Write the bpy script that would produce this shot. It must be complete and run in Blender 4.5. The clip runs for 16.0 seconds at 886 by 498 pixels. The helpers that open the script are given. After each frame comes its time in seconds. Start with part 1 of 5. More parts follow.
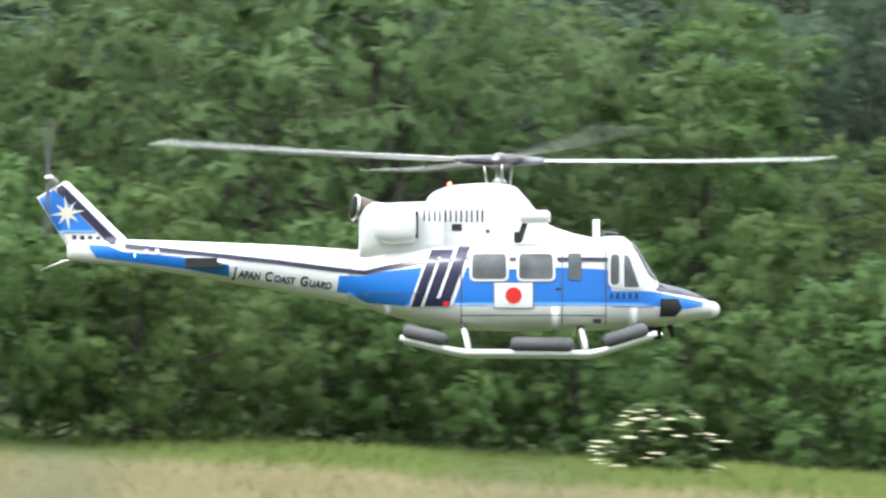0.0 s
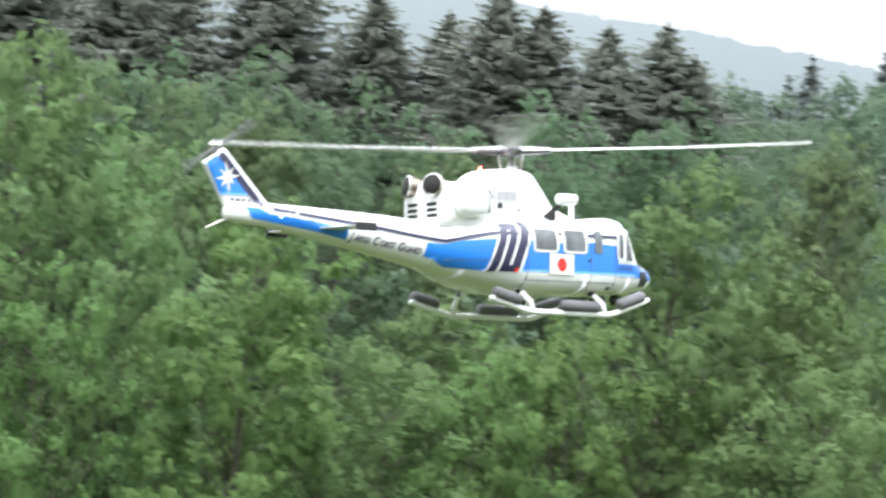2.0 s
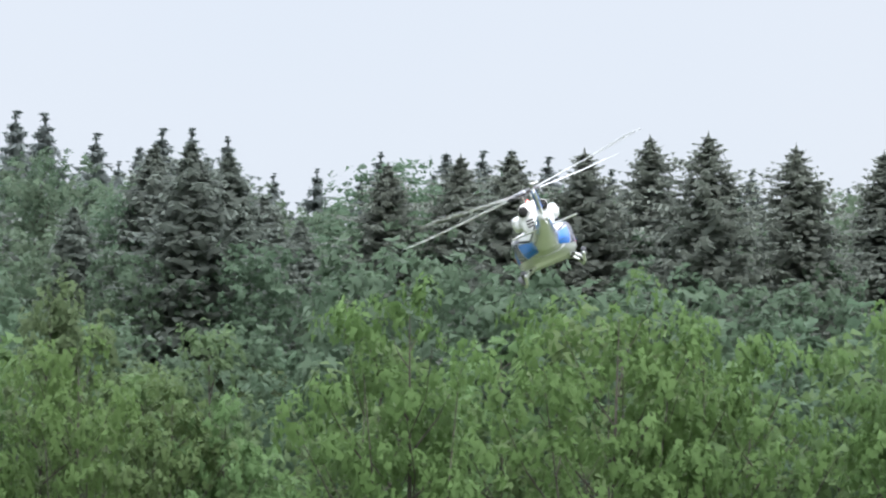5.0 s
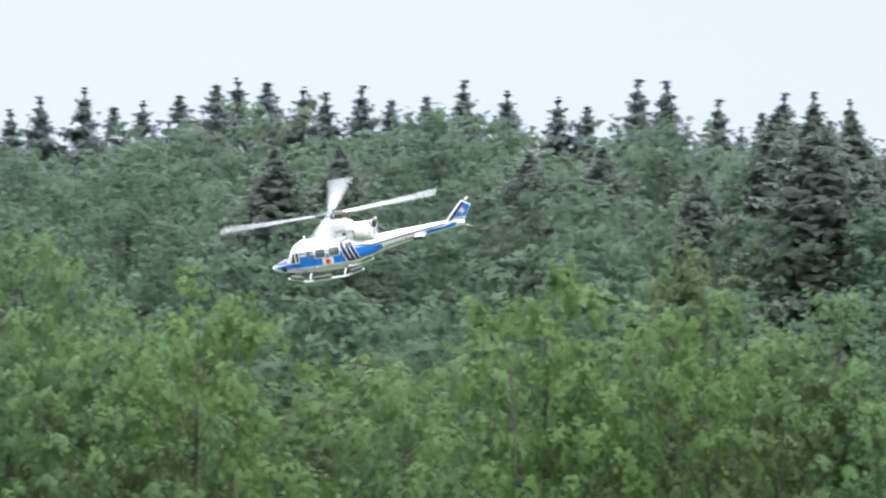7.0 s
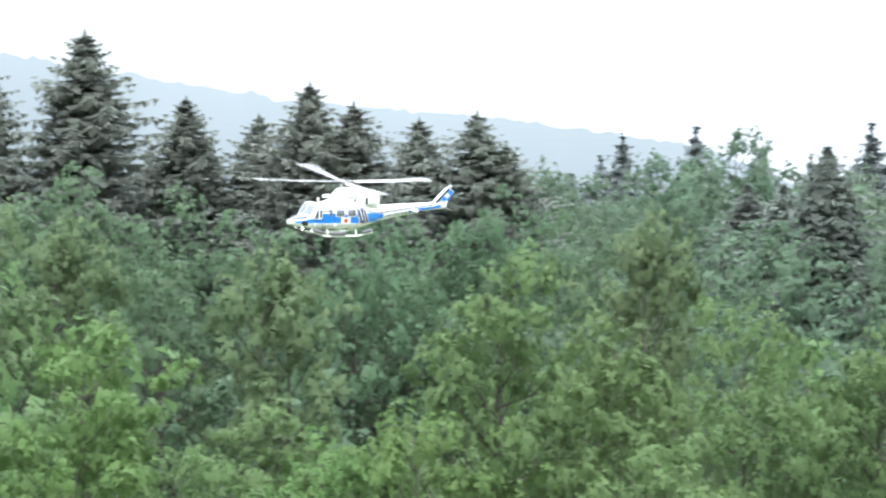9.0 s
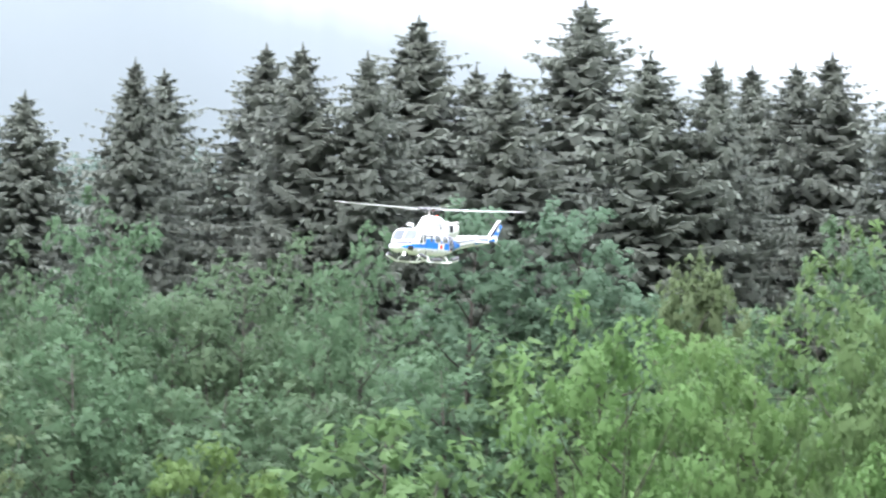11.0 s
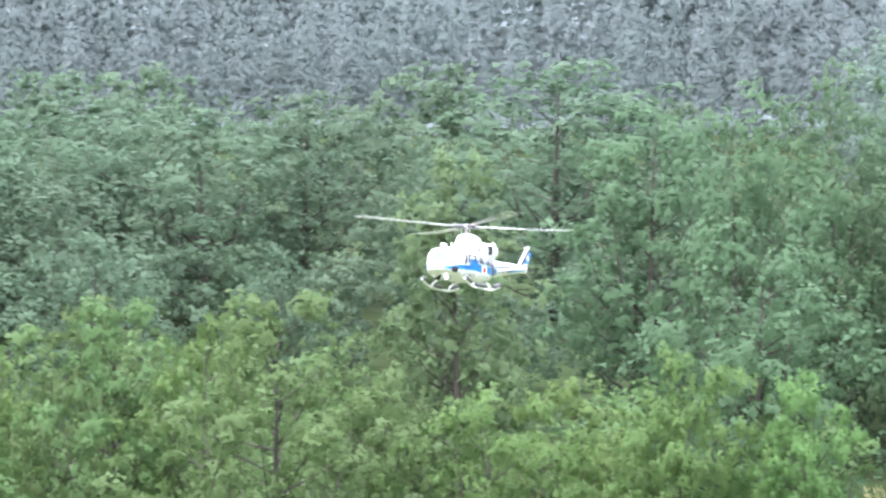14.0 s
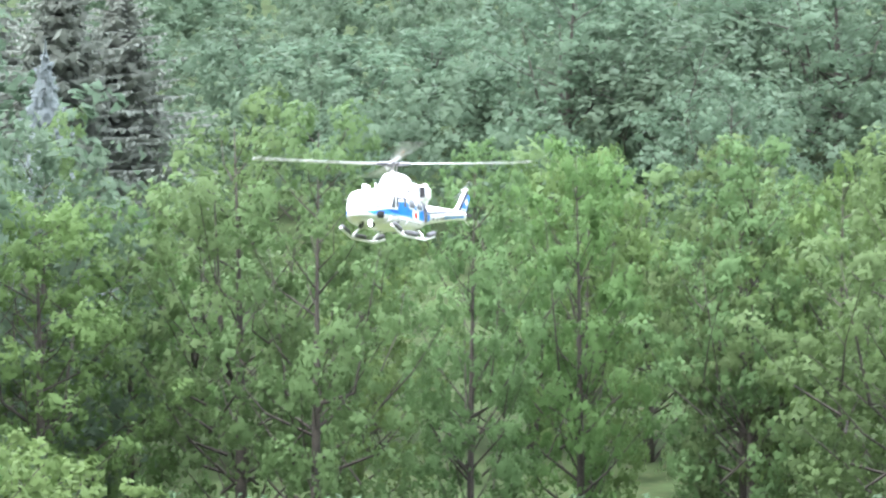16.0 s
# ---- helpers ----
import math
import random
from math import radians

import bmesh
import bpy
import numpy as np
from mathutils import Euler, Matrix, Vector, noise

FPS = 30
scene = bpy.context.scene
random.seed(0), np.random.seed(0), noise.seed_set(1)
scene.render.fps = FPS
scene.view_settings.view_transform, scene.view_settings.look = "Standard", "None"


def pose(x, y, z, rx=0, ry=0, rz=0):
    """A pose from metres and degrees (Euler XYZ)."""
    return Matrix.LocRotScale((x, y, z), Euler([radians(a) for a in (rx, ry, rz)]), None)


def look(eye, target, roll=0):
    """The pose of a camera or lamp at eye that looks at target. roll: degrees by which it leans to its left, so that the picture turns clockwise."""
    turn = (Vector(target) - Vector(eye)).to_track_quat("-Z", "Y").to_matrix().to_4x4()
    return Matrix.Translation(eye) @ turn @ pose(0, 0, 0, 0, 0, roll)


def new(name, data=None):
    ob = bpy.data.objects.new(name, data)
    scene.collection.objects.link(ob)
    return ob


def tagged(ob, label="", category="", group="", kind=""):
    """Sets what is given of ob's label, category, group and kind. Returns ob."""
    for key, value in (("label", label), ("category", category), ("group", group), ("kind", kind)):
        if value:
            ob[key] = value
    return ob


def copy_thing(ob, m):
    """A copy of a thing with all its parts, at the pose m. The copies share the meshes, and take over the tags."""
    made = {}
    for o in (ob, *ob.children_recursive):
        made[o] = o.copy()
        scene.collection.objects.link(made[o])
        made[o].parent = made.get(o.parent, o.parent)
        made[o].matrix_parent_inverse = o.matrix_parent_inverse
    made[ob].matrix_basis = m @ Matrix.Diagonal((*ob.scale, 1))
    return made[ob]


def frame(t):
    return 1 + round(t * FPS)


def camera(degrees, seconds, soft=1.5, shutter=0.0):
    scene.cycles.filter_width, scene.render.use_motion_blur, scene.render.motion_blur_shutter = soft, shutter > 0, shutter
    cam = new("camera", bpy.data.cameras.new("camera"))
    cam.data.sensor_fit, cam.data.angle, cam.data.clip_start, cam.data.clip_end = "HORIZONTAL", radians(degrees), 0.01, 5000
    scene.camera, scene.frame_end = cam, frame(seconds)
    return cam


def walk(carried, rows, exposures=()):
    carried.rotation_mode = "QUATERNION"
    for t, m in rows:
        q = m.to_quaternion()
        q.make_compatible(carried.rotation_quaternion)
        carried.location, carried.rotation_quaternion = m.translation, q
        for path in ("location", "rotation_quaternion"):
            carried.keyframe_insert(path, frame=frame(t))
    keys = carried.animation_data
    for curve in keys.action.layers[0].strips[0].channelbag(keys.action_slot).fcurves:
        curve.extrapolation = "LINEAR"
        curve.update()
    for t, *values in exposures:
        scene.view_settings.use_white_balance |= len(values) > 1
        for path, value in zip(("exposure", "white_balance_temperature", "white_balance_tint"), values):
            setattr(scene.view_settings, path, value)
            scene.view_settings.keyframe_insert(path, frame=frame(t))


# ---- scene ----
# ---------------------------------------------------------------- camera
EYE = (0.0, 0.0, 1.6)
cam = camera(12.0, 16.0, soft=2.2, shutter=0.16)


def aim(yaw, pitch, roll):
    return pose(*EYE, 0, 0, yaw) @ pose(0, 0, 0, 90 + pitch) @ pose(0, 0, 0, 0, 0, roll)


SWING = [
    (0, 31.07, 1.13, 3),
    (0.2, 26.66, 1.32, 2.95),
    (0.5, 19.57, 1.85, 4.03),
    (0.7, 13.88, 2.35, 4.46),
    (0.9, 8.27, 2.8, 4.95),
    (1, 5.64, 3.33, 4.5),
    (1.2, 0.55, 3.77, 3.98),
    (1.5, -6.89, 5.74, 3.8),
    (1.8, -15.78, 6.22, 3.77),
    (2, -19.74, 5.77, 4.32),
    (2.2, -22.19, 5.63, 3.82),
    (2.5, -26, 5.81, 3.49),
    (3, -32.46, 5.53, 3),
    (3.5, -37.6, 6.55, -0.07),
    (4, -43.25, 7.38, 0.47),
    (4.2, -44.91, 7.48, 0.15),
    (5.2, -49.6, 7.3, 0.1),
    (6.3, -47.27, 6.67, 0.02),
    (6.5, -45.74, 6.69, 0.02),
    (7, -40.81, 6.87, -0.24),
    (7.5, -36.66, 6.78, -0.36),
    (8, -30.25, 6.58, 0.1),
    (8.2, -28.64, 6.83, 0.27),
    (9.2, -20.4, 7.2, -0.4),
    (10.3, -11.72, 7.52, -1.03),
    (10.5, -10.43, 7.51, -0),
    (11, -7.17, 7.87, 0.74),
    (11.5, -4.23, 8.17, -0.02),
    (12, -1.1, 7.72, -0.21),
    (12.5, 0, 7.15, 0.24),
    (13, 2.38, 6.75, -0.09),
    (13.5, 5.06, 5.87, 0.34),
    (13.9, 7.73, 5.56, 0.01),
    (14, 8.42, 5.68, 0.08),
    (14.5, 10.48, 4.95, -0.06),
    (15, 12.28, 4.37, 0.03),
    (15.2, 13.22, 4.17, -0.21),
    (15.5, 14.96, 3.94, 0.19),
    (16, 17.08, 3.46, 0.16),
]
walk(cam, [(t, aim(yaw, pitch, roll)) for t, yaw, pitch, roll in SWING], [
    (0, 1.05, 6300, 10), (1.0, 1.38, 6300, 11), (1.5, 1.45, 6300, 10), (2.5, 1.65, 6300, 10), (3.0, 1.85, 6250, 10), (3.5, 1.95, 6200, 10), (4.2, 1.42, 6200, 11),
    (6.3, 1.02, 6000, 13), (6.5, 1.08, 6000, 13), (7.0, 1.24, 6000, 12), (7.5, 1.27, 6000, 12), (8.2, 1.48, 6000, 9), (10.3, 1.84, 6100, 15), (12.5, 1.80, 6050, 16),
    (14, 2.12, 6000, 15), (15, 2.28, 5980, 13), (16, 2.28, 6000, 14)])
# ---------------------------------------------------------------- light
world = bpy.data.worlds.new("overcast")
scene.world = world
world.use_nodes = True
wn, wl = world.node_tree.nodes, world.node_tree.links
wn.clear()
sky = wn.new("ShaderNodeTexSky")
sky.sky_type, sky.sun_disc = "NISHITA", False
sky.sun_elevation, sky.sun_rotation = radians(52), radians(200)
sky.dust_density = 4.0
gain = wn.new("ShaderNodeVectorMath")
gain.operation = "SCALE"
gain.inputs["Scale"].default_value = 0.10
clouds = wn.new("ShaderNodeTexNoise")
clouds.inputs["Scale"].default_value, clouds.inputs["Detail"].default_value = 2.2, 4
tone = wn.new("ShaderNodeValToRGB")
tone.color_ramp.elements[0].position, tone.color_ramp.elements[0].color = 0.3, (0.90, 0.955, 1.0, 1)
tone.color_ramp.elements[1].position, tone.color_ramp.elements[1].color = 0.7, (0.98, 1.0, 1.0, 1)
spot = wn.new("ShaderNodeTexCoord")
axes = wn.new("ShaderNodeSeparateXYZ")
dome = wn.new("ShaderNodeMapRange")
dome.inputs["From Min"].default_value, dome.inputs["From Max"].default_value = 0.2, 1.0
dome.inputs["To Min"].default_value, dome.inputs["To Max"].default_value = 0.41, 2.60
cloudy = wn.new("ShaderNodeVectorMath")
cloudy.operation = "SCALE"
wl.new(spot.outputs["Generated"], axes.inputs[0])
wl.new(axes.outputs["Z"], dome.inputs["Value"])
wl.new(tone.outputs[0], cloudy.inputs[0])
wl.new(dome.outputs[0], cloudy.inputs["Scale"])
cover = wn.new("ShaderNodeMix")
cover.data_type, cover.inputs[0].default_value = "RGBA", 0.9
back = wn.new("ShaderNodeBackground")
out = wn.new("ShaderNodeOutputWorld")
wl.new(sky.outputs[0], gain.inputs[0])
wl.new(clouds.outputs["Fac"], tone.inputs[0])
wl.new(gain.outputs[0], cover.inputs[6])
wl.new(cloudy.outputs[0], cover.inputs[7])
wl.new(cover.outputs[2], back.inputs[0])
wl.new(back.outputs[0], out.inputs[0])
sun = new("sun", bpy.data.lights.new("sun", "SUN"))
sun.data.energy, sun.data.angle, sun.data.color = 1.1, radians(20), (1.0, 0.97, 0.92)
sun.matrix_world = look((-20, -50, 70), (0, 0, 0))


# ---------------------------------------------------------------- materials
def material(name, base, rough=0.5, metal=0.0, vary=0.12, scale=8.0, bump=0.0, coat=0.0, spots=None, detail=5.0, gloss=0.5):
    """Principled paint, rubber, metal: colour that varies at two sizes, with fine relief."""
    m = bpy.data.materials.new(name)
    m.use_nodes = True
    n, l = m.node_tree.nodes, m.node_tree.links
    p = n["Principled BSDF"]
    p.inputs["Roughness"].default_value, p.inputs["Metallic"].default_value = rough, metal
    p.inputs["Coat Weight"].default_value = coat
    p.inputs["Specular IOR Level"].default_value = gloss
    where = n.new("ShaderNodeTexCoord")
    big = n.new("ShaderNodeTexNoise")
    big.inputs["Scale"].default_value, big.inputs["Detail"].default_value = scale, detail
    l.new(where.outputs["Object"], big.inputs["Vector"])
    ramp = n.new("ShaderNodeValToRGB")
    dark = [c * (1 - vary) for c in base]
    light = [min(1, c * (1 + vary)) for c in base]
    ramp.color_ramp.elements[0].position, ramp.color_ramp.elements[0].color = 0.3, (*dark, 1)
    ramp.color_ramp.elements[1].position, ramp.color_ramp.elements[1].color = 0.7, (*light, 1)
    l.new(big.outputs["Fac"], ramp.inputs[0])
    colour = ramp.outputs[0]
    if spots:
        fine = n.new("ShaderNodeTexNoise")
        fine.inputs["Scale"].default_value, fine.inputs["Detail"].default_value = scale * 7, 6
        l.new(where.outputs["Object"], fine.inputs["Vector"])
        edge = n.new("ShaderNodeValToRGB")
        edge.color_ramp.elements[0].position, edge.color_ramp.elements[1].position = 0.58, 0.72
        l.new(fine.outputs["Fac"], edge.inputs[0])
        mix = n.new("ShaderNodeMix")
        mix.data_type = "RGBA"
        l.new(edge.outputs[0], mix.inputs[0])
        l.new(colour, mix.inputs[6])
        mix.inputs[7].default_value = (*spots, 1)
        colour = mix.outputs[2]
    l.new(colour, p.inputs["Base Color"])
    if bump:
        grain = n.new("ShaderNodeTexNoise")
        grain.inputs["Scale"].default_value, grain.inputs["Detail"].default_value = scale * 12, 4
        l.new(where.outputs["Object"], grain.inputs["Vector"])
        relief = n.new("ShaderNodeBump")
        relief.inputs["Strength"].default_value, relief.inputs["Distance"].default_value = bump, 0.01
        l.new(grain.outputs["Fac"], relief.inputs["Height"])
        l.new(relief.outputs[0], p.inputs["Normal"])
    return m


def leafage(name, dark, light, through_light=0.42, rough=0.55):
    """Leaves: each leaf and each tree takes its own green between two; some light passes through."""
    m = bpy.data.materials.new(name)
    m.use_nodes = True
    n, l = m.node_tree.nodes, m.node_tree.links
    p = n["Principled BSDF"]
    p.inputs["Roughness"].default_value = rough
    p.inputs["Specular IOR Level"].default_value = 0.08
    leaf, thing, tone, tree = n.new("ShaderNodeNewGeometry"), n.new("ShaderNodeObjectInfo"), n.new("ShaderNodeAttribute"), n.new("ShaderNodeMath")
    tone.attribute_name = "tone"
    l.new(thing.outputs["Random"], tree.inputs[0])
    l.new(tone.outputs["Fac"], tree.inputs[1])
    blend = n.new("ShaderNodeMath")
    blend.operation = "MULTIPLY_ADD"
    blend.inputs[1].default_value = 0.10
    l.new(leaf.outputs["Random Per Island"], blend.inputs[0])
    share = n.new("ShaderNodeMath")
    share.operation = "MULTIPLY_ADD"
    share.inputs[1].default_value = 0.4
    l.new(tree.outputs[0], share.inputs[0])
    where, patch, even = n.new("ShaderNodeTexCoord"), n.new("ShaderNodeTexNoise"), n.new("ShaderNodeMapRange")
    patch.inputs["Scale"].default_value, patch.inputs["Detail"].default_value = 0.11, 1.0
    even.inputs["From Min"].default_value, even.inputs["From Max"].default_value, even.inputs["To Max"].default_value = 0.36, 0.64, 0.40
    l.new(where.outputs["Object"], patch.inputs["Vector"])
    l.new(patch.outputs["Fac"], even.inputs["Value"])
    l.new(even.outputs[0], share.inputs[2])
    l.new(share.outputs[0], blend.inputs[2])
    ramp = n.new("ShaderNodeValToRGB")
    ramp.color_ramp.elements[0].color, ramp.color_ramp.elements[1].color = (*dark, 1), (*light, 1)
    l.new(blend.outputs[0], ramp.inputs[0])
    hue = n.new("ShaderNodeHueSaturation")
    swing = n.new("ShaderNodeMapRange")
    swing.inputs["To Min"].default_value, swing.inputs["To Max"].default_value = 0.477, 0.510
    l.new(tree.outputs[0], swing.inputs["Value"])
    l.new(swing.outputs[0], hue.inputs["Hue"])
    l.new(ramp.outputs[0], hue.inputs["Color"])
    l.new(hue.outputs[0], p.inputs["Base Color"])
    glow = n.new("ShaderNodeBsdfTranslucent")
    l.new(hue.outputs[0], glow.inputs[0])
    mix = n.new("ShaderNodeMixShader")
    mix.inputs[0].default_value = through_light
    l.new(p.outputs[0], mix.inputs[1])
    l.new(glow.outputs[0], mix.inputs[2])
    l.new(mix.outputs[0], n["Material Output"].inputs["Surface"])
    return m


ALDER = leafage("alder_leaf", (0.080, 0.132, 0.054), (0.138, 0.216, 0.088), 0.48)
FRESH = leafage("fresh_leaf", (0.084, 0.146, 0.050), (0.138, 0.226, 0.080), 0.48)
BEECH = leafage("beech_leaf", (0.077, 0.128, 0.072), (0.124, 0.190, 0.104), 0.5)
# wood green with less colour, a little haze mixed into the leaf
HAZY = leafage("haze_greyed_leaf", (0.076, 0.120, 0.078), (0.128, 0.186, 0.118), 0.5)
WILLOW = leafage("willow_leaf", (0.100, 0.144, 0.070), (0.150, 0.202, 0.102), 0.55)
# dark needles lightened, the hazy air is put into their base colour
HAZED_SPRUCE = leafage("hazed_spruce_needle", (0.166, 0.186, 0.160), (0.220, 0.240, 0.202), 0.62)
SILVER = leafage("silvery_needle", (0.230, 0.270, 0.270), (0.300, 0.340, 0.340), 0.5)
BLUISH = leafage("bluish_leaf", (0.108, 0.172, 0.112), (0.150, 0.222, 0.146), 0.58)
# far greens paled and greyed: haze of distance put into leaf and needle colours
HAZE_PAINTED_LEAF = leafage("haze_painted_leaf", (0.090, 0.134, 0.090), (0.154, 0.206, 0.132), 0.58)
HAZE_PAINTED_NEEDLE = leafage("haze_painted_needle", (0.200, 0.228, 0.220), (0.240, 0.268, 0.256), 0.62)
HAZED_SLOPE_NEEDLE = leafage("hazed_slope_needle", (0.152, 0.176, 0.152), (0.196, 0.222, 0.190), 0.6)
PALE_HAZE_NEEDLE = leafage("pale_haze_needle", (0.262, 0.300, 0.304), (0.292, 0.330, 0.334), 0.65)
PALE_HAZE_LEAF = leafage("pale_haze_leaf", (0.132, 0.180, 0.152), (0.166, 0.216, 0.184), 0.6)
BLOSSOM = material("elder_blossom", (0.52, 0.51, 0.34), 0.7, vary=0.15)
BARK = material("bark", (0.040, 0.034, 0.027), 0.9, vary=0.4, scale=3, bump=0.8, spots=(0.085, 0.08, 0.065))


# ---------------------------------------------------------------- small builders
def polar(r, az):
    """A place at r metres from the camera, az degrees to the left of straight ahead."""
    return -r * math.sin(radians(az)), r * math.cos(radians(az))


def ease(a, b, v):
    v = min(1.0, max(0.0, (v - a) / (b - a)))
    return v * v * (3 - 2 * v)


SLOPE_R = (0, 108, 118, 190, 310, 340, 440, 480, 4200)
SLOPE_Z = (0, 0, 1.2, 20.5, 34, 38, 59, 62, 74)


def ground_z(x, y):
    """Level field, then a slope that climbs to the wooded ridge."""
    r = math.hypot(x, y)
    lift = 0.0
    if y > 0:
        lift = float(np.interp(r, SLOPE_R, SLOPE_Z)) * ease(-0.2, 0.35, y / max(r, 1))
    if r < 400:
        lift += 0.10 * noise.noise(Vector((x * 0.11, y * 0.11, 0))) * ease(4, 30, r)
    return lift


def mesh_object(name, verts, faces, mat, parent=None, smooth=False):
    me = bpy.data.meshes.new(name)
    me.from_pydata(verts, [], faces)
    me.materials.append(mat)
    if smooth:
        me.polygons.foreach_set("use_smooth", [True] * len(me.polygons))
    ob = new(name, me)
    ob.parent = parent
    return ob


FACING = {}


def leaves_object(name, leaves, facing, mat, parent=None):
    """leaves: array (n, 3, 3) of leaf corners, made into one mesh; facing: (n, 3), the way in which each spray of leaves turns to the light."""
    n = len(leaves)
    flat = np.cross(leaves[:, 1] - leaves[:, 0], leaves[:, 2] - leaves[:, 0])
    away = (flat * facing).sum(1) < 0
    leaves = np.where(away[:, None, None], leaves[:, ::-1], leaves)
    me = bpy.data.meshes.new(name)
    me.vertices.add(n * 3)
    me.vertices.foreach_set("co", leaves.astype(np.float32).ravel())
    me.loops.add(n * 3)
    me.loops.foreach_set("vertex_index", np.arange(n * 3, dtype=np.int32))
    me.polygons.add(n)
    me.polygons.foreach_set("loop_start", np.arange(0, n * 3, 3, dtype=np.int32))
    me.update(calc_edges=True)
    me.attributes.new("custom_normal", "FLOAT_VECTOR", "POINT").data.foreach_set("vector", np.repeat(unit(facing), 3, 0).astype(np.float32).ravel())
    me.materials.append(mat)
    FACING[me.name] = facing
    ob = new(name, me)
    ob.parent = parent
    return ob


def unit(v):
    return v / np.maximum(np.linalg.norm(v, axis=-1, keepdims=True), 1e-9)


def cards(rng, centres, normals, size, long=1.25, jitter=0.4):
    """Leaves: pointed blades at the centres, facing roughly along the normals."""
    n = len(centres)
    nor = unit(unit(normals) + rng.normal(0, jitter, (n, 3)))
    a = unit(np.cross(nor, rng.normal(0, 1, (n, 3))))
    b = np.cross(nor, a)
    s = (size * rng.uniform(0.65, 1.35, n))[:, None]
    return np.stack([centres - a * s * long * 0.4 - b * s * 0.55, centres + a * s * long * 0.8 - nor * s * 0.15, centres - a * s * long * 0.4 + b * s * 0.55], 1)


def tube(bm, points, radii, sides=6):
    """A tapered tube along points."""
    rings = []
    for i, (p, r) in enumerate(zip(points, radii)):
        p = Vector(p)
        ahead = Vector(points[min(i + 1, len(points) - 1)]) - Vector(points[max(i - 1, 0)])
        turn = ahead.to_track_quat("Z", "Y")
        rings.append([bm.verts.new(p + turn @ Vector((r * math.cos(k * 2 * math.pi / sides), r * math.sin(k * 2 * math.pi / sides), 0)))
                      for k in range(sides)])
    for a, b in zip(rings, rings[1:]):
        for k in range(sides):
            bm.faces.new((a[k], a[(k + 1) % sides], b[(k + 1) % sides], b[k]))
    bm.faces.new(list(reversed(rings[0])))
    bm.faces.new(rings[-1])
    return bm


def part(name, bm, mat, parent, label="", smooth=False):
    """One bmesh as one mesh object under a thing or a part."""
    bmesh.ops.recalc_face_normals(bm, faces=bm.faces[:])
    me = bpy.data.meshes.new(name)
    bm.to_mesh(me)
    bm.free()
    me.materials.append(mat)
    if smooth:
        me.polygons.foreach_set("use_smooth", [True] * len(me.polygons))
    ob = new(name, me)
    ob.parent = parent
    if label:
        tagged(ob, label)
    return ob


# ---------------------------------------------------------------- ground
def build_ground():
    rings = [0, 4, 10, 18, 26, 34, 40, 44, 48, 52, 56, 60, 66, 74, 84, 96, 110, 125, 140, 160, 180, 205, 235, 270, 310, 360, 430, 520, 700, 1000, 1600, 2600, 4200]
    steps = 360
    verts, faces = [(0, 0, ground_z(0, 0))], []
    for r in rings[1:]:
        for k in range(steps):
            x, y = polar(r, k * 360 / steps)
            verts.append((x, y, ground_z(x, y)))
    for k in range(steps):
        faces.append((0, 1 + k, 1 + (k + 1) % steps))
    for i in range(len(rings) - 2):
        a, b = 1 + i * steps, 1 + (i + 1) * steps
        for k in range(steps):
            k2 = (k + 1) % steps
            faces.append((a + k, b + k, b + k2, a + k2))
    m = material("meadow", (0.108, 0.130, 0.074), 0.95, vary=0.35, scale=0.18, bump=0.5, gloss=0.03, spots=(0.25, 0.225, 0.12))
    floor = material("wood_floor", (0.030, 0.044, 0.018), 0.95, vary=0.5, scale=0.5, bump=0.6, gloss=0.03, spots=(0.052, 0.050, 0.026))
    ground = mesh_object("ground", verts, faces, m, smooth=True)
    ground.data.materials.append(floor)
    # unseen near ground, added dark to throw less light up at the helicopter
    ground.data.materials.append(material("unseen_dark_turf", (0.034, 0.047, 0.016), 0.95, vary=0.35, scale=0.6, bump=0.5, gloss=0.03, spots=(0.060, 0.066, 0.026)))
    for f in ground.data.polygons:
        x, y, _ = f.center
        r, az = math.hypot(x, y), math.degrees(math.atan2(-x, y))
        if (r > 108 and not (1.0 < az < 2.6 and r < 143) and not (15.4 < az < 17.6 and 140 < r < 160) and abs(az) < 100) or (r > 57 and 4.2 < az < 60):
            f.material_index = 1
        # out of view: the darkened ring that dims the light from below
        elif r < 36:
            f.material_index = 2
    tagged(ground, "mown green and straw-coloured meadow that climbs to wooded hills", "ground", kind="structure")


build_ground()
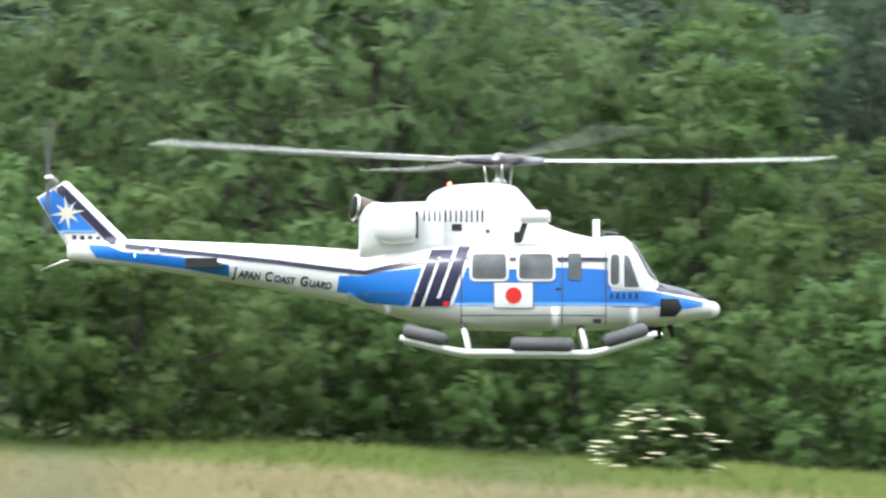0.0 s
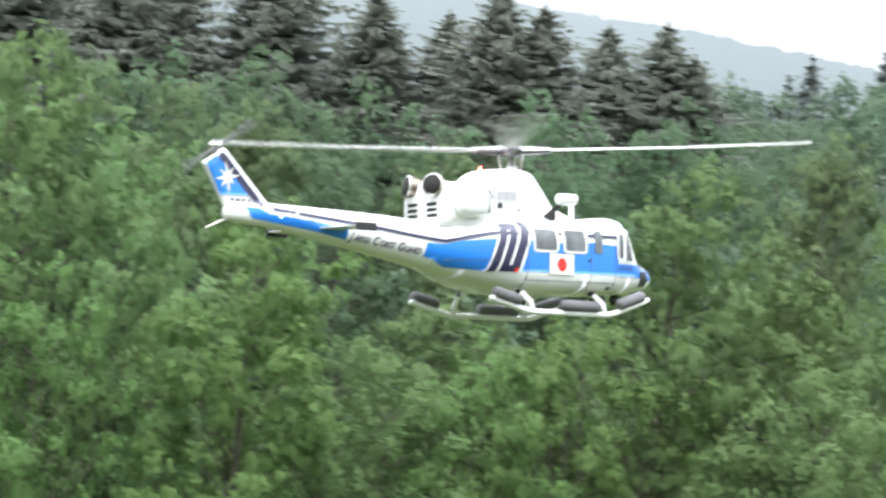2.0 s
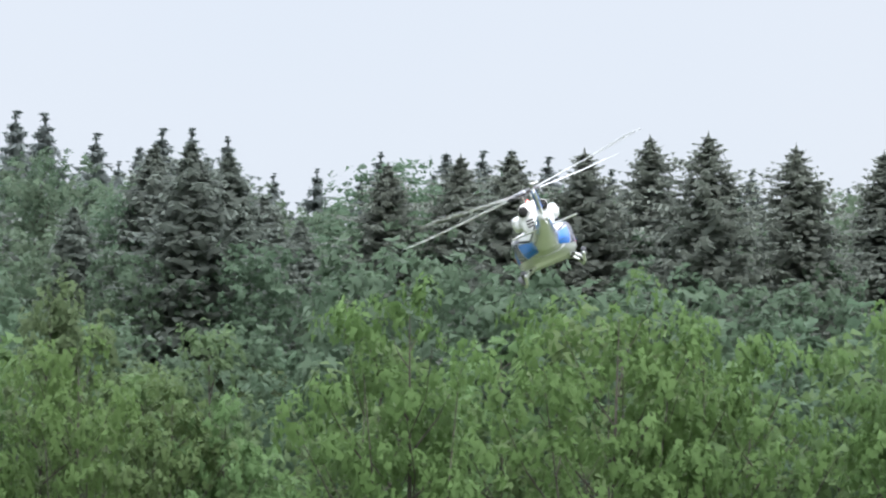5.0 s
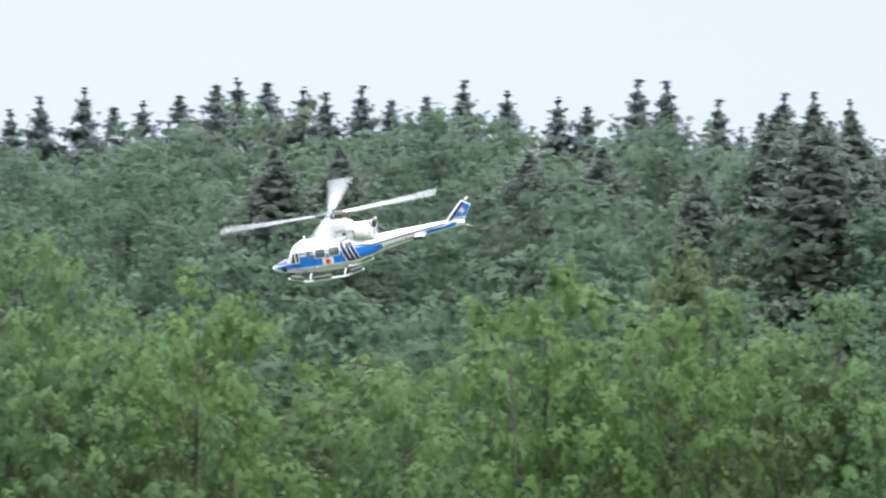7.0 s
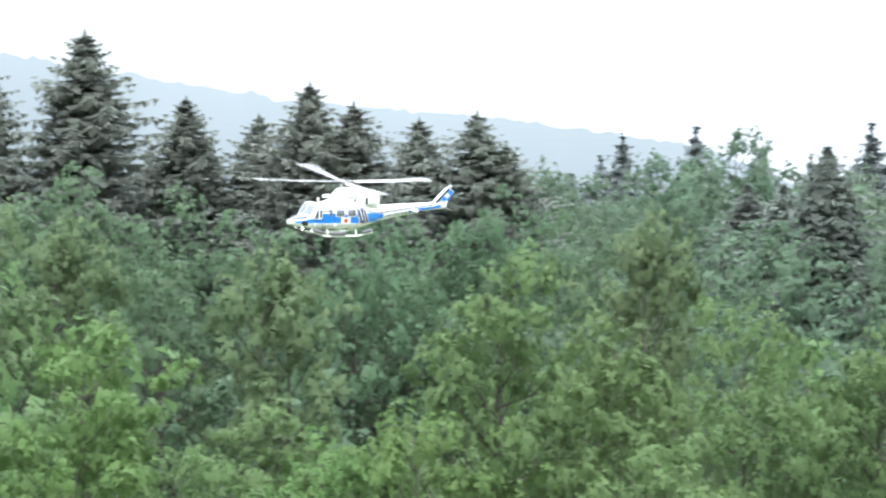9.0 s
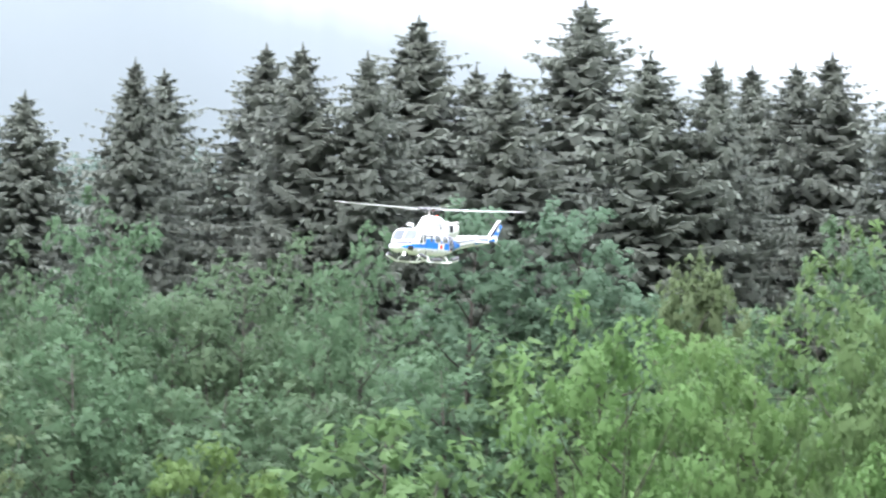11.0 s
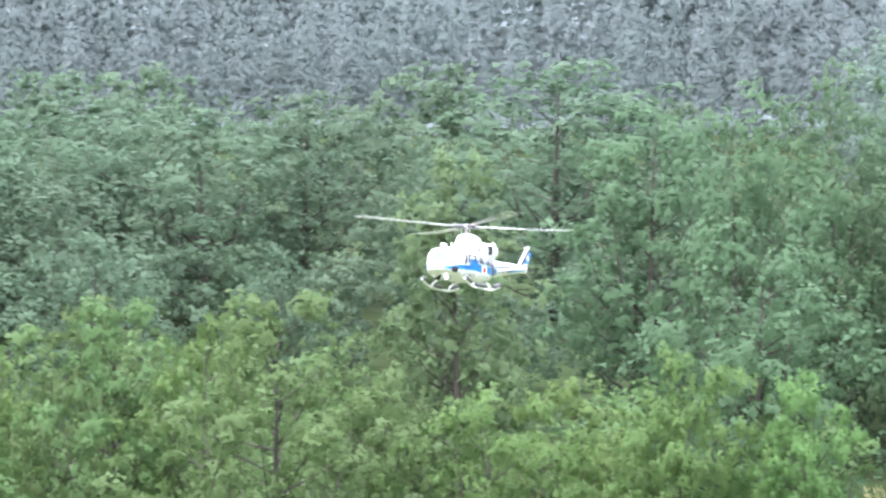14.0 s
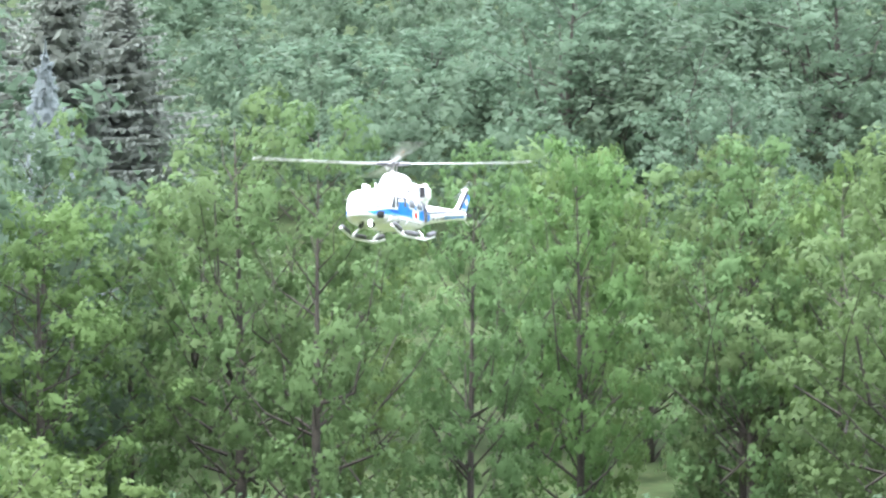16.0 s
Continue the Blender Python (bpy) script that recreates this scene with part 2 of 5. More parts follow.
# ---------------------------------------------------------------- trees
def broadleaf(name, seed, height, width, leaf, mat, count, blobs=34, low=0.18, flat=0.9, top=0.5, tuft=1.0, heads=3, fine=9):
    """A broadleaved tree at the origin: trunk, limbs and an uneven crown of boughs, each bough a cluster of leafy tufts with gaps between them."""
    rng = np.random.default_rng(seed)
    tree = new(name)
    bm = bmesh.new()
    lean = rng.normal(0, 0.02 * height, 2)
    spine = [(lean[0] * k * k, lean[1] * k * k, height * 0.93 * k) for k in (0, 0.15, 0.35, 0.55, 0.75, 1)]
    r0 = 0.012 * height + 0.03
    tube(bm, spine, [r0 * 1.25, r0, r0 * 0.8, r0 * 0.55, r0 * 0.3, 0.012], 7)
    stems = [(0.0, 0.0, 1.0)]
    turn = rng.uniform(0, 6.28)
    for k in range(1, heads):
        a, off = turn + k * 6.28 / max(1, heads - 1) + rng.uniform(-0.5, 0.5), width * rng.uniform(0.16, 0.27)
        stems.append((off * math.cos(a), off * math.sin(a), rng.uniform(0.76, 0.95)))
        ox, oy, hf = stems[-1]
        tube(bm, [(lean[0] * 0.06, lean[1] * 0.06, height * 0.36), (ox * 0.6, oy * 0.6, height * 0.5 * hf), (ox, oy, height * 0.9 * hf)], [r0 * 0.42, r0 * 0.3, 0.012], 5)
    part("trunk", bm, BARK, tree, smooth=True)
    centres, sizes = [], []
    bm = bmesh.new()
    for i in range(blobs):
        ox, oy, hf = stems[i % heads] if i % 2 else stems[0]
        f = low + (1 - low) * ((i + 0.5) / blobs) ** 0.8
        # widest a little below the middle, narrow at the top
        g = (f - low) / (1 - low)
        dome = 0.70 + 0.80 * g if g < 0.4 else math.sqrt(max(0.12, 1 - ((g - 0.4) / 0.62) ** 2))
        reach = width / 2 * min(1.0, dome) * (1 - 0.4 * top * g) * (0.8 if heads > 1 else 1.0)
        az = i * 2.4 + rng.uniform(-0.5, 0.5)
        out = reach * math.sqrt(rng.uniform(0.28, 1.0))
        z = height * f * 0.97 * (1 + (hf - 1) * g)
        share = ease(0.2, 0.65, f)
        base = Vector((lean[0] * f * f + ox * share, lean[1] * f * f + oy * share, max(0.1, z - rng.uniform(0.45, 1.05) * out - 0.02 * height)))
        tip = Vector((base.x + out * math.cos(az), base.y + out * math.sin(az), z + rng.normal(0, 0.02) * height))
        mid = (base + tip) / 2 + Vector((rng.normal(0, 0.07) * out, rng.normal(0, 0.07) * out, -0.10 * out))
        rb = r0 * (0.34 - 0.2 * g)
        tube(bm, [base, mid, tip], [rb, rb * 0.65, 0.008], 4)
        size = width * tuft * rng.uniform(0.08, 0.145) * (1.1 - 0.18 * g)
        centres.append(np.array(tip))
        sizes.append(size)
        if g < 0.92:
            centres.append(np.array(tip) + rng.normal(0, size * 0.85, 3) * (1, 1, 0.7))
            sizes.append(size * rng.uniform(0.55, 0.8))
        if out > reach * 0.5:
            centres.append(np.array(base * 0.4 + tip * 0.6) + rng.normal(0, size * 0.4, 3))
            sizes.append(size * 0.8)
    tagged(part("branchwork", bm, BARK, tree), kind="stuff")
    centres, sizes = np.array(centres), np.array(sizes)
    # tufts on the upper and outer side of each bough, leaves round each tuft
    n = len(sizes) * fine
    bough = np.repeat(np.arange(len(sizes)), fine)
    crown_out = unit(centres - np.array((lean[0] * 0.2, lean[1] * 0.2, height * 0.42)))
    way = unit(rng.normal(0, 1, (n, 3)) * (1, 1, 0.8) + (0, 0, 0.35) + 0.25 * crown_out[bough])
    spot = centres[bough] + way * (sizes[bough] * rng.uniform(0.5, 1.05, n))[:, None] * (1, 1, flat)
    heavy = sizes[bough] ** 2
    pick = rng.choice(n, count, p=heavy / heavy.sum())
    own = unit(rng.normal(0, 1, (count, 3)) + (0, 0, 0.25))
    where = spot[pick] + own * (sizes[bough[pick]] * 0.30 * rng.uniform(0.35, 1.0, count))[:, None]
    face = unit(0.35 * own + 0.90 * way[pick] + 0.25 * crown_out[bough[pick]] + (0, 0, 0.18))
    leaves_object("crown", cards(rng, where, face - (0, 0, 0.25), leaf, 1.25, 0.30), face, mat, tree)
    return tree


def spruce(name, seed, height, width, mat, boughs=300, along=9, fat=1.3, core=0.6, lift=0.4, inner=1500):
    """A spruce at the origin: straight trunk and tiers of drooping boughs hung with twigs, ragged at the edge."""
    rng = np.random.default_rng(seed)
    tree = new(name)
    bm = bmesh.new()
    r0 = 0.009 * height + 0.03
    tube(bm, [(0, 0, 0), (0, 0, height * 0.5), (0, 0, height)], [r0, r0 * 0.6, 0.02], 6)
    part("trunk", bm, BARK, tree, smooth=True)

    def spread(below):
        return width / 2 * (1 - math.exp(-below / 7.0))

    tris, face = [], []
    tiers = boughs // 6
    for i in range(boughs):
        f = 0.10 + 0.89 * ((i // 6 + rng.uniform(0, 0.9)) / tiers) ** 0.9
        below = height * (1 - f)
        az = i * 1.13 + rng.uniform(-0.4, 0.4)
        out, side = np.array((math.cos(az), math.sin(az), 0.0)), np.array((-math.sin(az), math.cos(az), 0.0))
        ln = (spread(below) * rng.uniform(0.5, 1.3) + 0.06) * (1 + 0.12 * math.sin(az * 2 + seed + f * 9))
        droop = 0.10 + 0.42 * min(1.0, below / 9)
        n = max(2, int(along * (0.45 + 0.8 * ln / (width / 2))))
        for s in range(n):
            u = (s + rng.uniform(0.3, 1.0)) / n
            here = out * ln * u + (0, 0, height * f + ln * (-droop * u + 0.30 * u ** 3))
            big = fat * (0.22 + 0.24 * (1 - u)) * (0.45 + 0.55 * min(1.0, below / 5)) * rng.uniform(0.75, 1.25)
            for sign in (-1, 1):
                tris.append((here - out * big * 0.5, here + out * big * 0.55 + side * sign * big * 0.2, here + side * sign * big * 0.85 - np.array((0, 0, big * rng.uniform(0.2, 0.7)))))
                face.append(unit(out * 0.7 + side * sign * 0.25 + np.array((0, 0, lift))))
            hang = here - np.array((0, 0, big * rng.uniform(0.8, 1.5))) + side * rng.normal(0, 0.2) * big
            tris.append((here - side * big * 0.55, hang, here + side * big * 0.55 + out * big * 0.2))
            face.append(unit(out + side * rng.normal(0, 0.25) + np.array((0, 0, 0.4 * lift))))
    for k in range(16):
        here, az = np.array((0, 0, height * (1.0 - 0.008 * k))), rng.uniform(0, 6.28)
        wide = 0.06 + 0.038 * k
        for a in (az, az + 1.05, az + 2.1):
            out = np.array((math.cos(a), math.sin(a), 0.0))
            tris.append((here + (0, 0, 0.30), here - out * wide - (0, 0, 0.12), here + out * wide - (0, 0, 0.22)))
            face.append(np.array((math.sin(a), -math.cos(a), 0.3)))
    # dense inner sprays that close the gaps between the tiers
    for k in range(inner):
        below = height * (0.02 + 0.86 * rng.uniform(0, 1) ** 0.8)
        az, far = rng.uniform(0, 6.28), core * spread(below) * rng.uniform(0.55, 1.15)
        out, side = np.array((math.cos(az), math.sin(az), 0.0)), np.array((-math.sin(az), math.cos(az), 0.0))
        here, big = out * far + (0, 0, height - below), fat * rng.uniform(0.13, 0.24) * (0.35 + 0.65 * min(1.0, below / 5))
        tris.append((here - side * big * 0.8 + (0, 0, big * 0.5), here + side * big * 0.8 + (0, 0, big * 0.4), here + out * big * 0.35 + side * rng.normal(0, 0.3) * big - (0, 0, big)))
        face.append(unit(out + side * rng.normal(0, 0.2) + np.array((0, 0, 0.4 * lift))))
    tagged(leaves_object("foliage", np.array(tris), np.array(face), mat, tree), kind="stuff")
    return tree


def plant(kinds, rows, label, category, group, spread=(0.6, 2.2)):
    """Plants one of the kinds at each row: (r, az, height, width or 0 for its own)."""
    rng = random.Random(len(rows) * 7 + len(label))
    for r, az, tall, wide in rows:
        ob, own, own_wide = kinds[rng.randrange(len(kinds))]
        x, y = polar(r, az)
        made = copy_thing(ob, pose(x, y, ground_z(x, y) - 0.15, 0, 0, rng.uniform(0, 360)))
        s = tall / own
        w = min(max(wide / own_wide, spread[0] * s), spread[1] * s) if wide else s * rng.uniform(0.9, 1.2)
        made.scale = (w, w, s)
        tagged(made, label, category, group)


def remove(tree):
    for o in (*tree.children_recursive, tree):
        bpy.data.objects.remove(o)


def tall_for(r, az, el):
    """The height that brings a treetop to el degrees above the level of the eye."""
    x, y = polar(r, az)
    return EYE[2] + r * math.tan(radians(el)) - ground_z(x, y) + 0.15


def skyline(profile, az):
    pts = sorted(profile)
    return float(np.interp(az, [p[0] for p in pts], [p[1] for p in pts]))


rnd = random.Random(11)
alders = [(broadleaf("alder_tree", s, 10, w, 0.11, ALDER, 11500, b, flat=0.62, top=0.2, tuft=0.98, heads=h), 10, w) for s, w, b, h in ((1, 7.2, 48, 4), (2, 8.0, 54, 4), (3, 6.6, 44, 3))]
plain_alders = [(broadleaf("alder_tree", s, 10, w, 0.20, ALDER, 3700, b, heads=4), 10, w) for s, w, b in ((4, 7.4, 54), (14, 8.2, 58))]
open_alders = [(broadleaf("open_alder_tree", s, 10, w, 0.10, m, 12000, b, low=0.12, flat=0.6, top=0.15, tuft=0.90, heads=h), 10, w) for s, w, b, m, h in ((16, 7.2, 52, ALDER, 3), (17, 7.8, 58, ALDER, 4), (18, 7.0, 48, FRESH, 3))]
fresh = [(broadleaf("young_alder_tree", s, 9, w, 0.11, FRESH, 11000, b, flat=0.62, top=0.2, tuft=0.96, heads=h), 9, w) for s, w, b, h in ((5, 6.8, 46, 3), (6, 7.6, 52, 4), (7, 7.2, 48, 4))]
beeches = [(broadleaf("beech_tree", s, 16, w, 0.21, BEECH, 7000, b, low=0.05, flat=0.8, top=0.2, tuft=1.05, heads=4), 16, w) for s, w, b in ((8, 11.0, 56), (9, 10.2, 52), (10, 12.0, 60))]
firs = [(broadleaf("bluish_tree", 15, 15, 6.0, 0.105, BLUISH, 20000, 64, low=0.1, flat=0.8, top=0.8, heads=2), 15, 6.0)]
willows = [(broadleaf("willow_tree", s, 12, 6.5, 0.14, WILLOW, 9500, 56, low=0.08, flat=0.95, top=0.7, heads=2), 12, 6.5) for s in (12, 13)]
spruces = [(spruce("spruce_tree", s, 22, w, HAZED_SPRUCE), 22, w) for s, w in ((20, 8.0), (21, 7.4), (22, 9.0))]
back_spruces = [(spruce("spruce_tree", s, 22, w, HAZED_SPRUCE, 150, 5, 2.2, inner=700), 22, w) for s, w in ((23, 8.0), (24, 9.0))]
slope_spruces = [(spruce("spruce_tree", s, 22, w, HAZED_SLOPE_NEEDLE, 220, 6, 2.0, inner=1100), 22, w) for s, w in ((25, 8.0), (29, 8.8))]
shady = [(broadleaf("shady_tree", s, 16, w, 0.25, HAZY, 5200, b, flat=0.8, top=0.2, tuft=1.1, heads=4), 16, w) for s, w, b in ((26, 11.0, 56), (27, 12.0, 60))]
low_shrubs = [(broadleaf("undergrowth_shrub", s, 1.6, 2.6, 0.11, BEECH, 850, 20, low=0.05, tuft=1.2, fine=6), 1.6, 2.6) for s in (35, 36)]
shrubs = [(broadleaf("shrub", s, 3.0, 3.6, 0.09, FRESH, 4000, 34, low=0.1), 3.0, 3.6) for s in (30, 31)]

# where the trees stand: degrees to the left of straight ahead, degrees of the top above the eye, degrees of width
FRESH_SPOTS = [
    (-61.5, 6.60, 3.40), (-58.6, 6.90, 3.20), (-55.8, 6.40, 3.00),
    (-52.9, 6.50, 3.07), (-51.6, 6.93, 3.69), (-48.9, 6.95, 3.23), (-44.4, 6.20, 1.77), (-42.2, 6.68, 3.30), (-37.4, 6.50, 3.69),
    (-33.7, 5.05, 2.00), (-32.9, 6.21, 2.00), (-30.9, 3.83, 2.30), (-25.8, 3.96, 2.30), (-21.9, 5.09, 2.46), (-20.4, 4.69, 2.30),
    (-17.1, 6.10, 2.76), (-13.7, 5.49, 2.46), (-11.4, 6.92, 2.92), (-9.4, 7.18, 2.53), (-3.7, 5.14, 2.30), (-0.9, 3.39, 2.30), (0.7, 3.30, 1.60),
    (3.4, 4.07, 1.15), (5.2, 4.36, 1.69), (6.6, 3.88, 2.15), (7.7, 3.83, 2.30), (11.7, 4.86, 1.92), (13.0, 5.00, 2.07),
    (15.1, 5.06, 2.00), (16.7, 4.96, 1.77), (21.3, 4.29, 1.92), (22.4, 5.24, 2.00),
]
ALDER_SPOTS = [
    (-46.5, 5.29, 1.69), (-45.6, 5.68, 2.00), (-40.3, 5.27, 2.00), (-36.2, 5.65, 2.30), (-35.1, 7.04, 1.61), (-32.8, 6.26, 2.00),
    (-31.0, 5.98, 2.30), (-29.6, 6.21, 2.30), (-27.9, 6.28, 2.30), (-26.2, 6.49, 2.15), (-25.1, 4.69, 2.46), (-24.6, 6.40, 2.30),
    (-23.4, 5.73, 2.15), (-22.7, 7.15, 2.69), (-22.2, 5.03, 2.46), (-20.3, 5.01, 2.69), (-18.5, 4.48, 2.46), (-17.2, 4.98, 2.69),
    (-16.0, 4.70, 2.46), (-15.5, 6.83, 2.30), (-13.8, 8.56, 2.76), (-13.0, 5.12, 2.30), (-11.2, 6.91, 2.46), (-10.3, 4.92, 2.46),
    (9.1, 4.03, 1.54), (10.7, 5.12, 3.30), (12.9, 5.01, 2.30), (15.2, 5.18, 2.00), (18.2, 4.31, 1.92), (18.8, 5.51, 2.53),
]
ALDER_SPOTS = ALDER_SPOTS + [
    (19.8, 5.57, 3.30), (22.5, 4.42, 2.69), (24.6, 3.57, 2.30),
]
BEECH_SPOTS = [
    (-13.0, 8.37, 2.15), (-9.6, 7.60, 2.00), (-6.1, 7.98, 2.00), (-5.4, 7.86, 1.69), (-4.4, 7.73, 1.92), (-3.5, 7.54, 1.92),
    (-2.7, 8.58, 2.00), (-1.7, 7.09, 2.00), (-1.0, 7.85, 1.69), (-0.1, 8.08, 1.77), (0.7, 8.35, 2.00), (1.3, 7.07, 1.92),
    (2.0, 7.95, 1.77), (3.1, 8.02, 2.00), (3.7, 6.90, 2.00), (4.4, 7.81, 1.92), (5.6, 7.64, 2.15),
]
WOOD_SPOTS = [
    (6.9, 8.22, 3.07), (10.3, 7.79, 2.15), (11.6, 6.52, 2.69), (11.7, 7.64, 2.69), (12.5, 5.77, 2.46), (13.1, 7.76, 2.46),
    (14.2, 6.71, 2.46), (14.3, 5.52, 2.92), (15.0, 6.54, 2.69), (15.4, 7.47, 2.46), (16.3, 6.12, 2.46), (17.3, 6.54, 2.46),
    (18.1, 5.04, 2.69), (18.4, 6.38, 2.69), (19.7, 6.60, 2.69), (21.2, 6.47, 2.46),
]
BLUE_SPOTS = [
    (-8.8, 8.70, 2.00), (-7.4, 8.71, 2.00),
]
WILLOW_SPOTS = [
    (-46.2, 6.30, 2.20), (-45.5, 5.91, 2.15), (-43.8, 7.01, 2.00), (-40.0, 5.6, 1.8), (-35.6, 5.6, 1.8), (-24.9, 7.92, 2.07), (-20.1, 7.26, 2.46), (-16.8, 7.79, 2.30), (-16.0, 7.85, 2.00),
    (-14.8, 8.06, 2.00), (-10.7, 7.89, 2.00), (-0.7, 6.61, 2.53), (8.2, 7.08, 2.46),
]
SPRUCE_SPOTS = [
    (-53.0, 8.87, 1.31), (-52.2, 8.84, 1.15), (-51.3, 8.66, 1.15), (-50.3, 8.63, 1.15), (-49.6, 8.59, 1.15), (-48.6, 8.48, 2.30),
    (-23.0, 8.62, 1.31), (-22.6, 9.05, 1.54), (-21.8, 8.96, 1.31), (-20.9, 9.17, 1.54), (-20.3, 9.43, 1.77), (-19.6, 9.00, 1.69),
    (-18.6, 9.23, 2.15), (-17.2, 10.11, 1.61), (-15.8, 9.78, 1.31), (-15.2, 10.02, 1.31), (-14.4, 10.35, 1.69), (-13.6, 10.29, 1.54),
    (-12.5, 10.53, 1.38), (-12.0, 10.40, 1.38), (-11.4, 10.36, 1.31), (-10.9, 10.44, 1.31), (-10.0, 10.52, 1.92), (-9.1, 11.25, 2.07),
    (-8.0, 10.31, 1.38), (-7.6, 10.34, 1.31), (-6.8, 10.99, 2.00), (-6.1, 10.51, 1.31), (-5.2, 10.61, 1.31), (-4.7, 10.59, 1.31),
]
SPRUCE_SPOTS = SPRUCE_SPOTS + [
    (-60.2, 8.60, 1.20), (-57.9, 8.75, 1.30), (-55.4, 8.60, 1.15), (-54.2, 8.70, 1.15),
    (-3.3, 10.23, 1.23), (-2.9, 10.35, 1.23), (-1.4, 9.87, 1.46),
]
DARK_SPOTS = [
    (-45.4, 8.70, 1.15), (-45.9, 8.73, 1.15), (-46.4, 8.60, 1.15), (-46.9, 8.05, 1.15), (-47.4, 7.70, 1.15), (-26.3, 8.05, 1.31), (-30.6, 7.6, 1.1),
    (-44.3, 7.85, 1.15), (-43.0, 8.23, 1.08), (-42.0, 8.17, 1.00), (-39.4, 8.25, 1.00), (-38.5, 8.25, 1.15), (-32.0, 8.24, 1.31),
    (-31.1, 7.05, 1.15), (-27.4, 8.53, 1.31), (-26.8, 8.03, 1.31),
]
RIDGE_SPOTS = [
    (-50.8, 8.46, 0.69), (-50.3, 8.62, 0.69), (-49.9, 8.47, 0.69), (-49.4, 8.57, 0.69), (-48.5, 8.47, 0.69), (-46.4, 8.65, 0.69),
    (-45.9, 8.78, 0.69), (-45.5, 8.81, 0.69), (-45.2, 8.64, 0.69), (-44.6, 8.68, 0.69), (-43.9, 8.96, 0.69), (-43.5, 8.94, 0.69),
    (-42.8, 8.74, 0.69), (-42.4, 8.79, 0.69), (-41.7, 8.87, 0.69), (-41.1, 8.99, 0.69), (-40.6, 8.91, 0.69), (-40.1, 8.87, 0.69),
    (-39.7, 8.91, 0.69), (-39.2, 8.84, 0.69), (-38.9, 8.95, 0.69), (-38.4, 9.10, 0.69), (-38.0, 9.10, 0.69), (-37.7, 9.03, 0.69),
    (-37.2, 8.91, 0.69), (-36.7, 8.75, 0.69), (-36.3, 8.75, 0.69), (-35.9, 8.88, 0.92), (-35.3, 8.75, 0.69), (-34.9, 8.58, 0.69),
]
RIDGE_SPOTS = RIDGE_SPOTS + [
    (-34.5, 8.72, 0.69), (-33.7, 8.79, 0.69), (-33.3, 8.72, 0.69), (-32.8, 8.79, 0.69), (-32.0, 8.82, 0.69), (-31.5, 8.59, 0.69),
    (-30.9, 8.67, 0.69), (-30.5, 8.82, 0.69), (-30.2, 8.74, 0.69), (-29.6, 8.63, 0.69), (-29.2, 8.75, 0.69), (-28.6, 8.95, 1.00),
    (-28.0, 8.69, 0.69), (-25.6, 8.67, 0.69), (-24.6, 8.58, 0.69),
]
SLOPE_SPOTS = [
    (-26.1, 8.72, 1.7), (-25.3, 8.45, 1.4), (-29.9, 8.35, 1.7), (-31.0, 8.15, 1.5), (-33.1, 8.35, 1.9), (-34.9, 8.30, 2.0),
    (-34.7, 7.35, 2.4), (-36.5, 8.25, 2.2), (-38.9, 8.10, 1.6), (-39.4, 7.50, 2.0), (-40.9, 8.70, 2.3), (-42.6, 7.90, 1.7),
    (-43.7, 8.65, 1.7), (-44.9, 8.10, 1.3), (-48.7, 8.50, 2.3), (-49.8, 8.25, 2.0), (-23.6, 8.30, 1.6), (-28.7, 7.60, 1.5),
]
MISTY_SPOTS = [
    (1.6, 9.31, 0.54), (2.2, 9.46, 0.54), (2.7, 9.44, 0.54), (3.0, 9.50, 0.54), (3.6, 9.51, 0.54), (4.3, 9.59, 0.54),
    (4.9, 9.62, 0.54), (5.6, 9.66, 0.54), (5.9, 9.46, 0.54), (8.0, 9.51, 0.54), (8.5, 9.45, 0.54), (9.1, 9.48, 0.54),
    (9.8, 9.39, 0.54),
]


def row_of(spots, r0, r1, wide=1.0):
    rows = []
    for az, el, w in spots:
        r = rnd.uniform(r0, r1)
        if 1.1 < az < 2.9 and r > 130:  # behind the clearing
            r += 16
        rows.append((r, az, tall_for(r, az, el), wide * r * math.radians(w)))
    return rows


def filler(r0, r1, az0, az1, step, profile, drop, gap=(0.7, 3.2)):
    rows, az = [], az0
    while az < az1:
        r = rnd.uniform(r0, r1)
        if (r > 150 or not gap[0] < az < gap[1]) and not (132 < r < 158 and 15.6 < az < 17.4):
            rows.append((r, az, max(2.0, tall_for(r, az, skyline(profile, az) - drop + rnd.uniform(-0.4, 0.3))), 0))
        az += step * rnd.uniform(0.75, 1.25)
    return rows


OPEN = [p for p in FRESH_SPOTS + ALDER_SPOTS if p[0] > 9.5]
plant(open_alders, row_of(OPEN, 98, 114, 1.35), "airy green alder with a dark trunk and branches showing through", "tree", "airy alders at the field's edge")
plant(fresh, row_of([p for p in FRESH_SPOTS if -36 < p[0] < 9.5], 100, 110, 1.45) + row_of([p for p in FRESH_SPOTS if p[0] < -36], 100, 110, 1.15), "fresh green young alder with a dark trunk at the meadow's edge", "tree", "young alders at the field's edge")
plant(alders, row_of([p for p in ALDER_SPOTS if p[0] < 9.5], 104, 116, 1.45), "leafy green alder with layered tufts and a dark trunk", "tree", "alders at the field's edge")
FRONT = [(p[0], p[1]) for p in sorted(FRESH_SPOTS + ALDER_SPOTS)]
plant(plain_alders, filler(118, 128, -64, -0.2, 1.9, FRONT, 0.5) + filler(118, 128, 3.6, 23, 2.0, FRONT, 0.5), "dense dark green alder behind the first row of trees", "tree", "alders of the second row")
plant(beeches, row_of(BEECH_SPOTS, 134, 150, 1.5), "tall broadleaved tree with a layered green crown", "tree", "broadleaved trees of the wood")
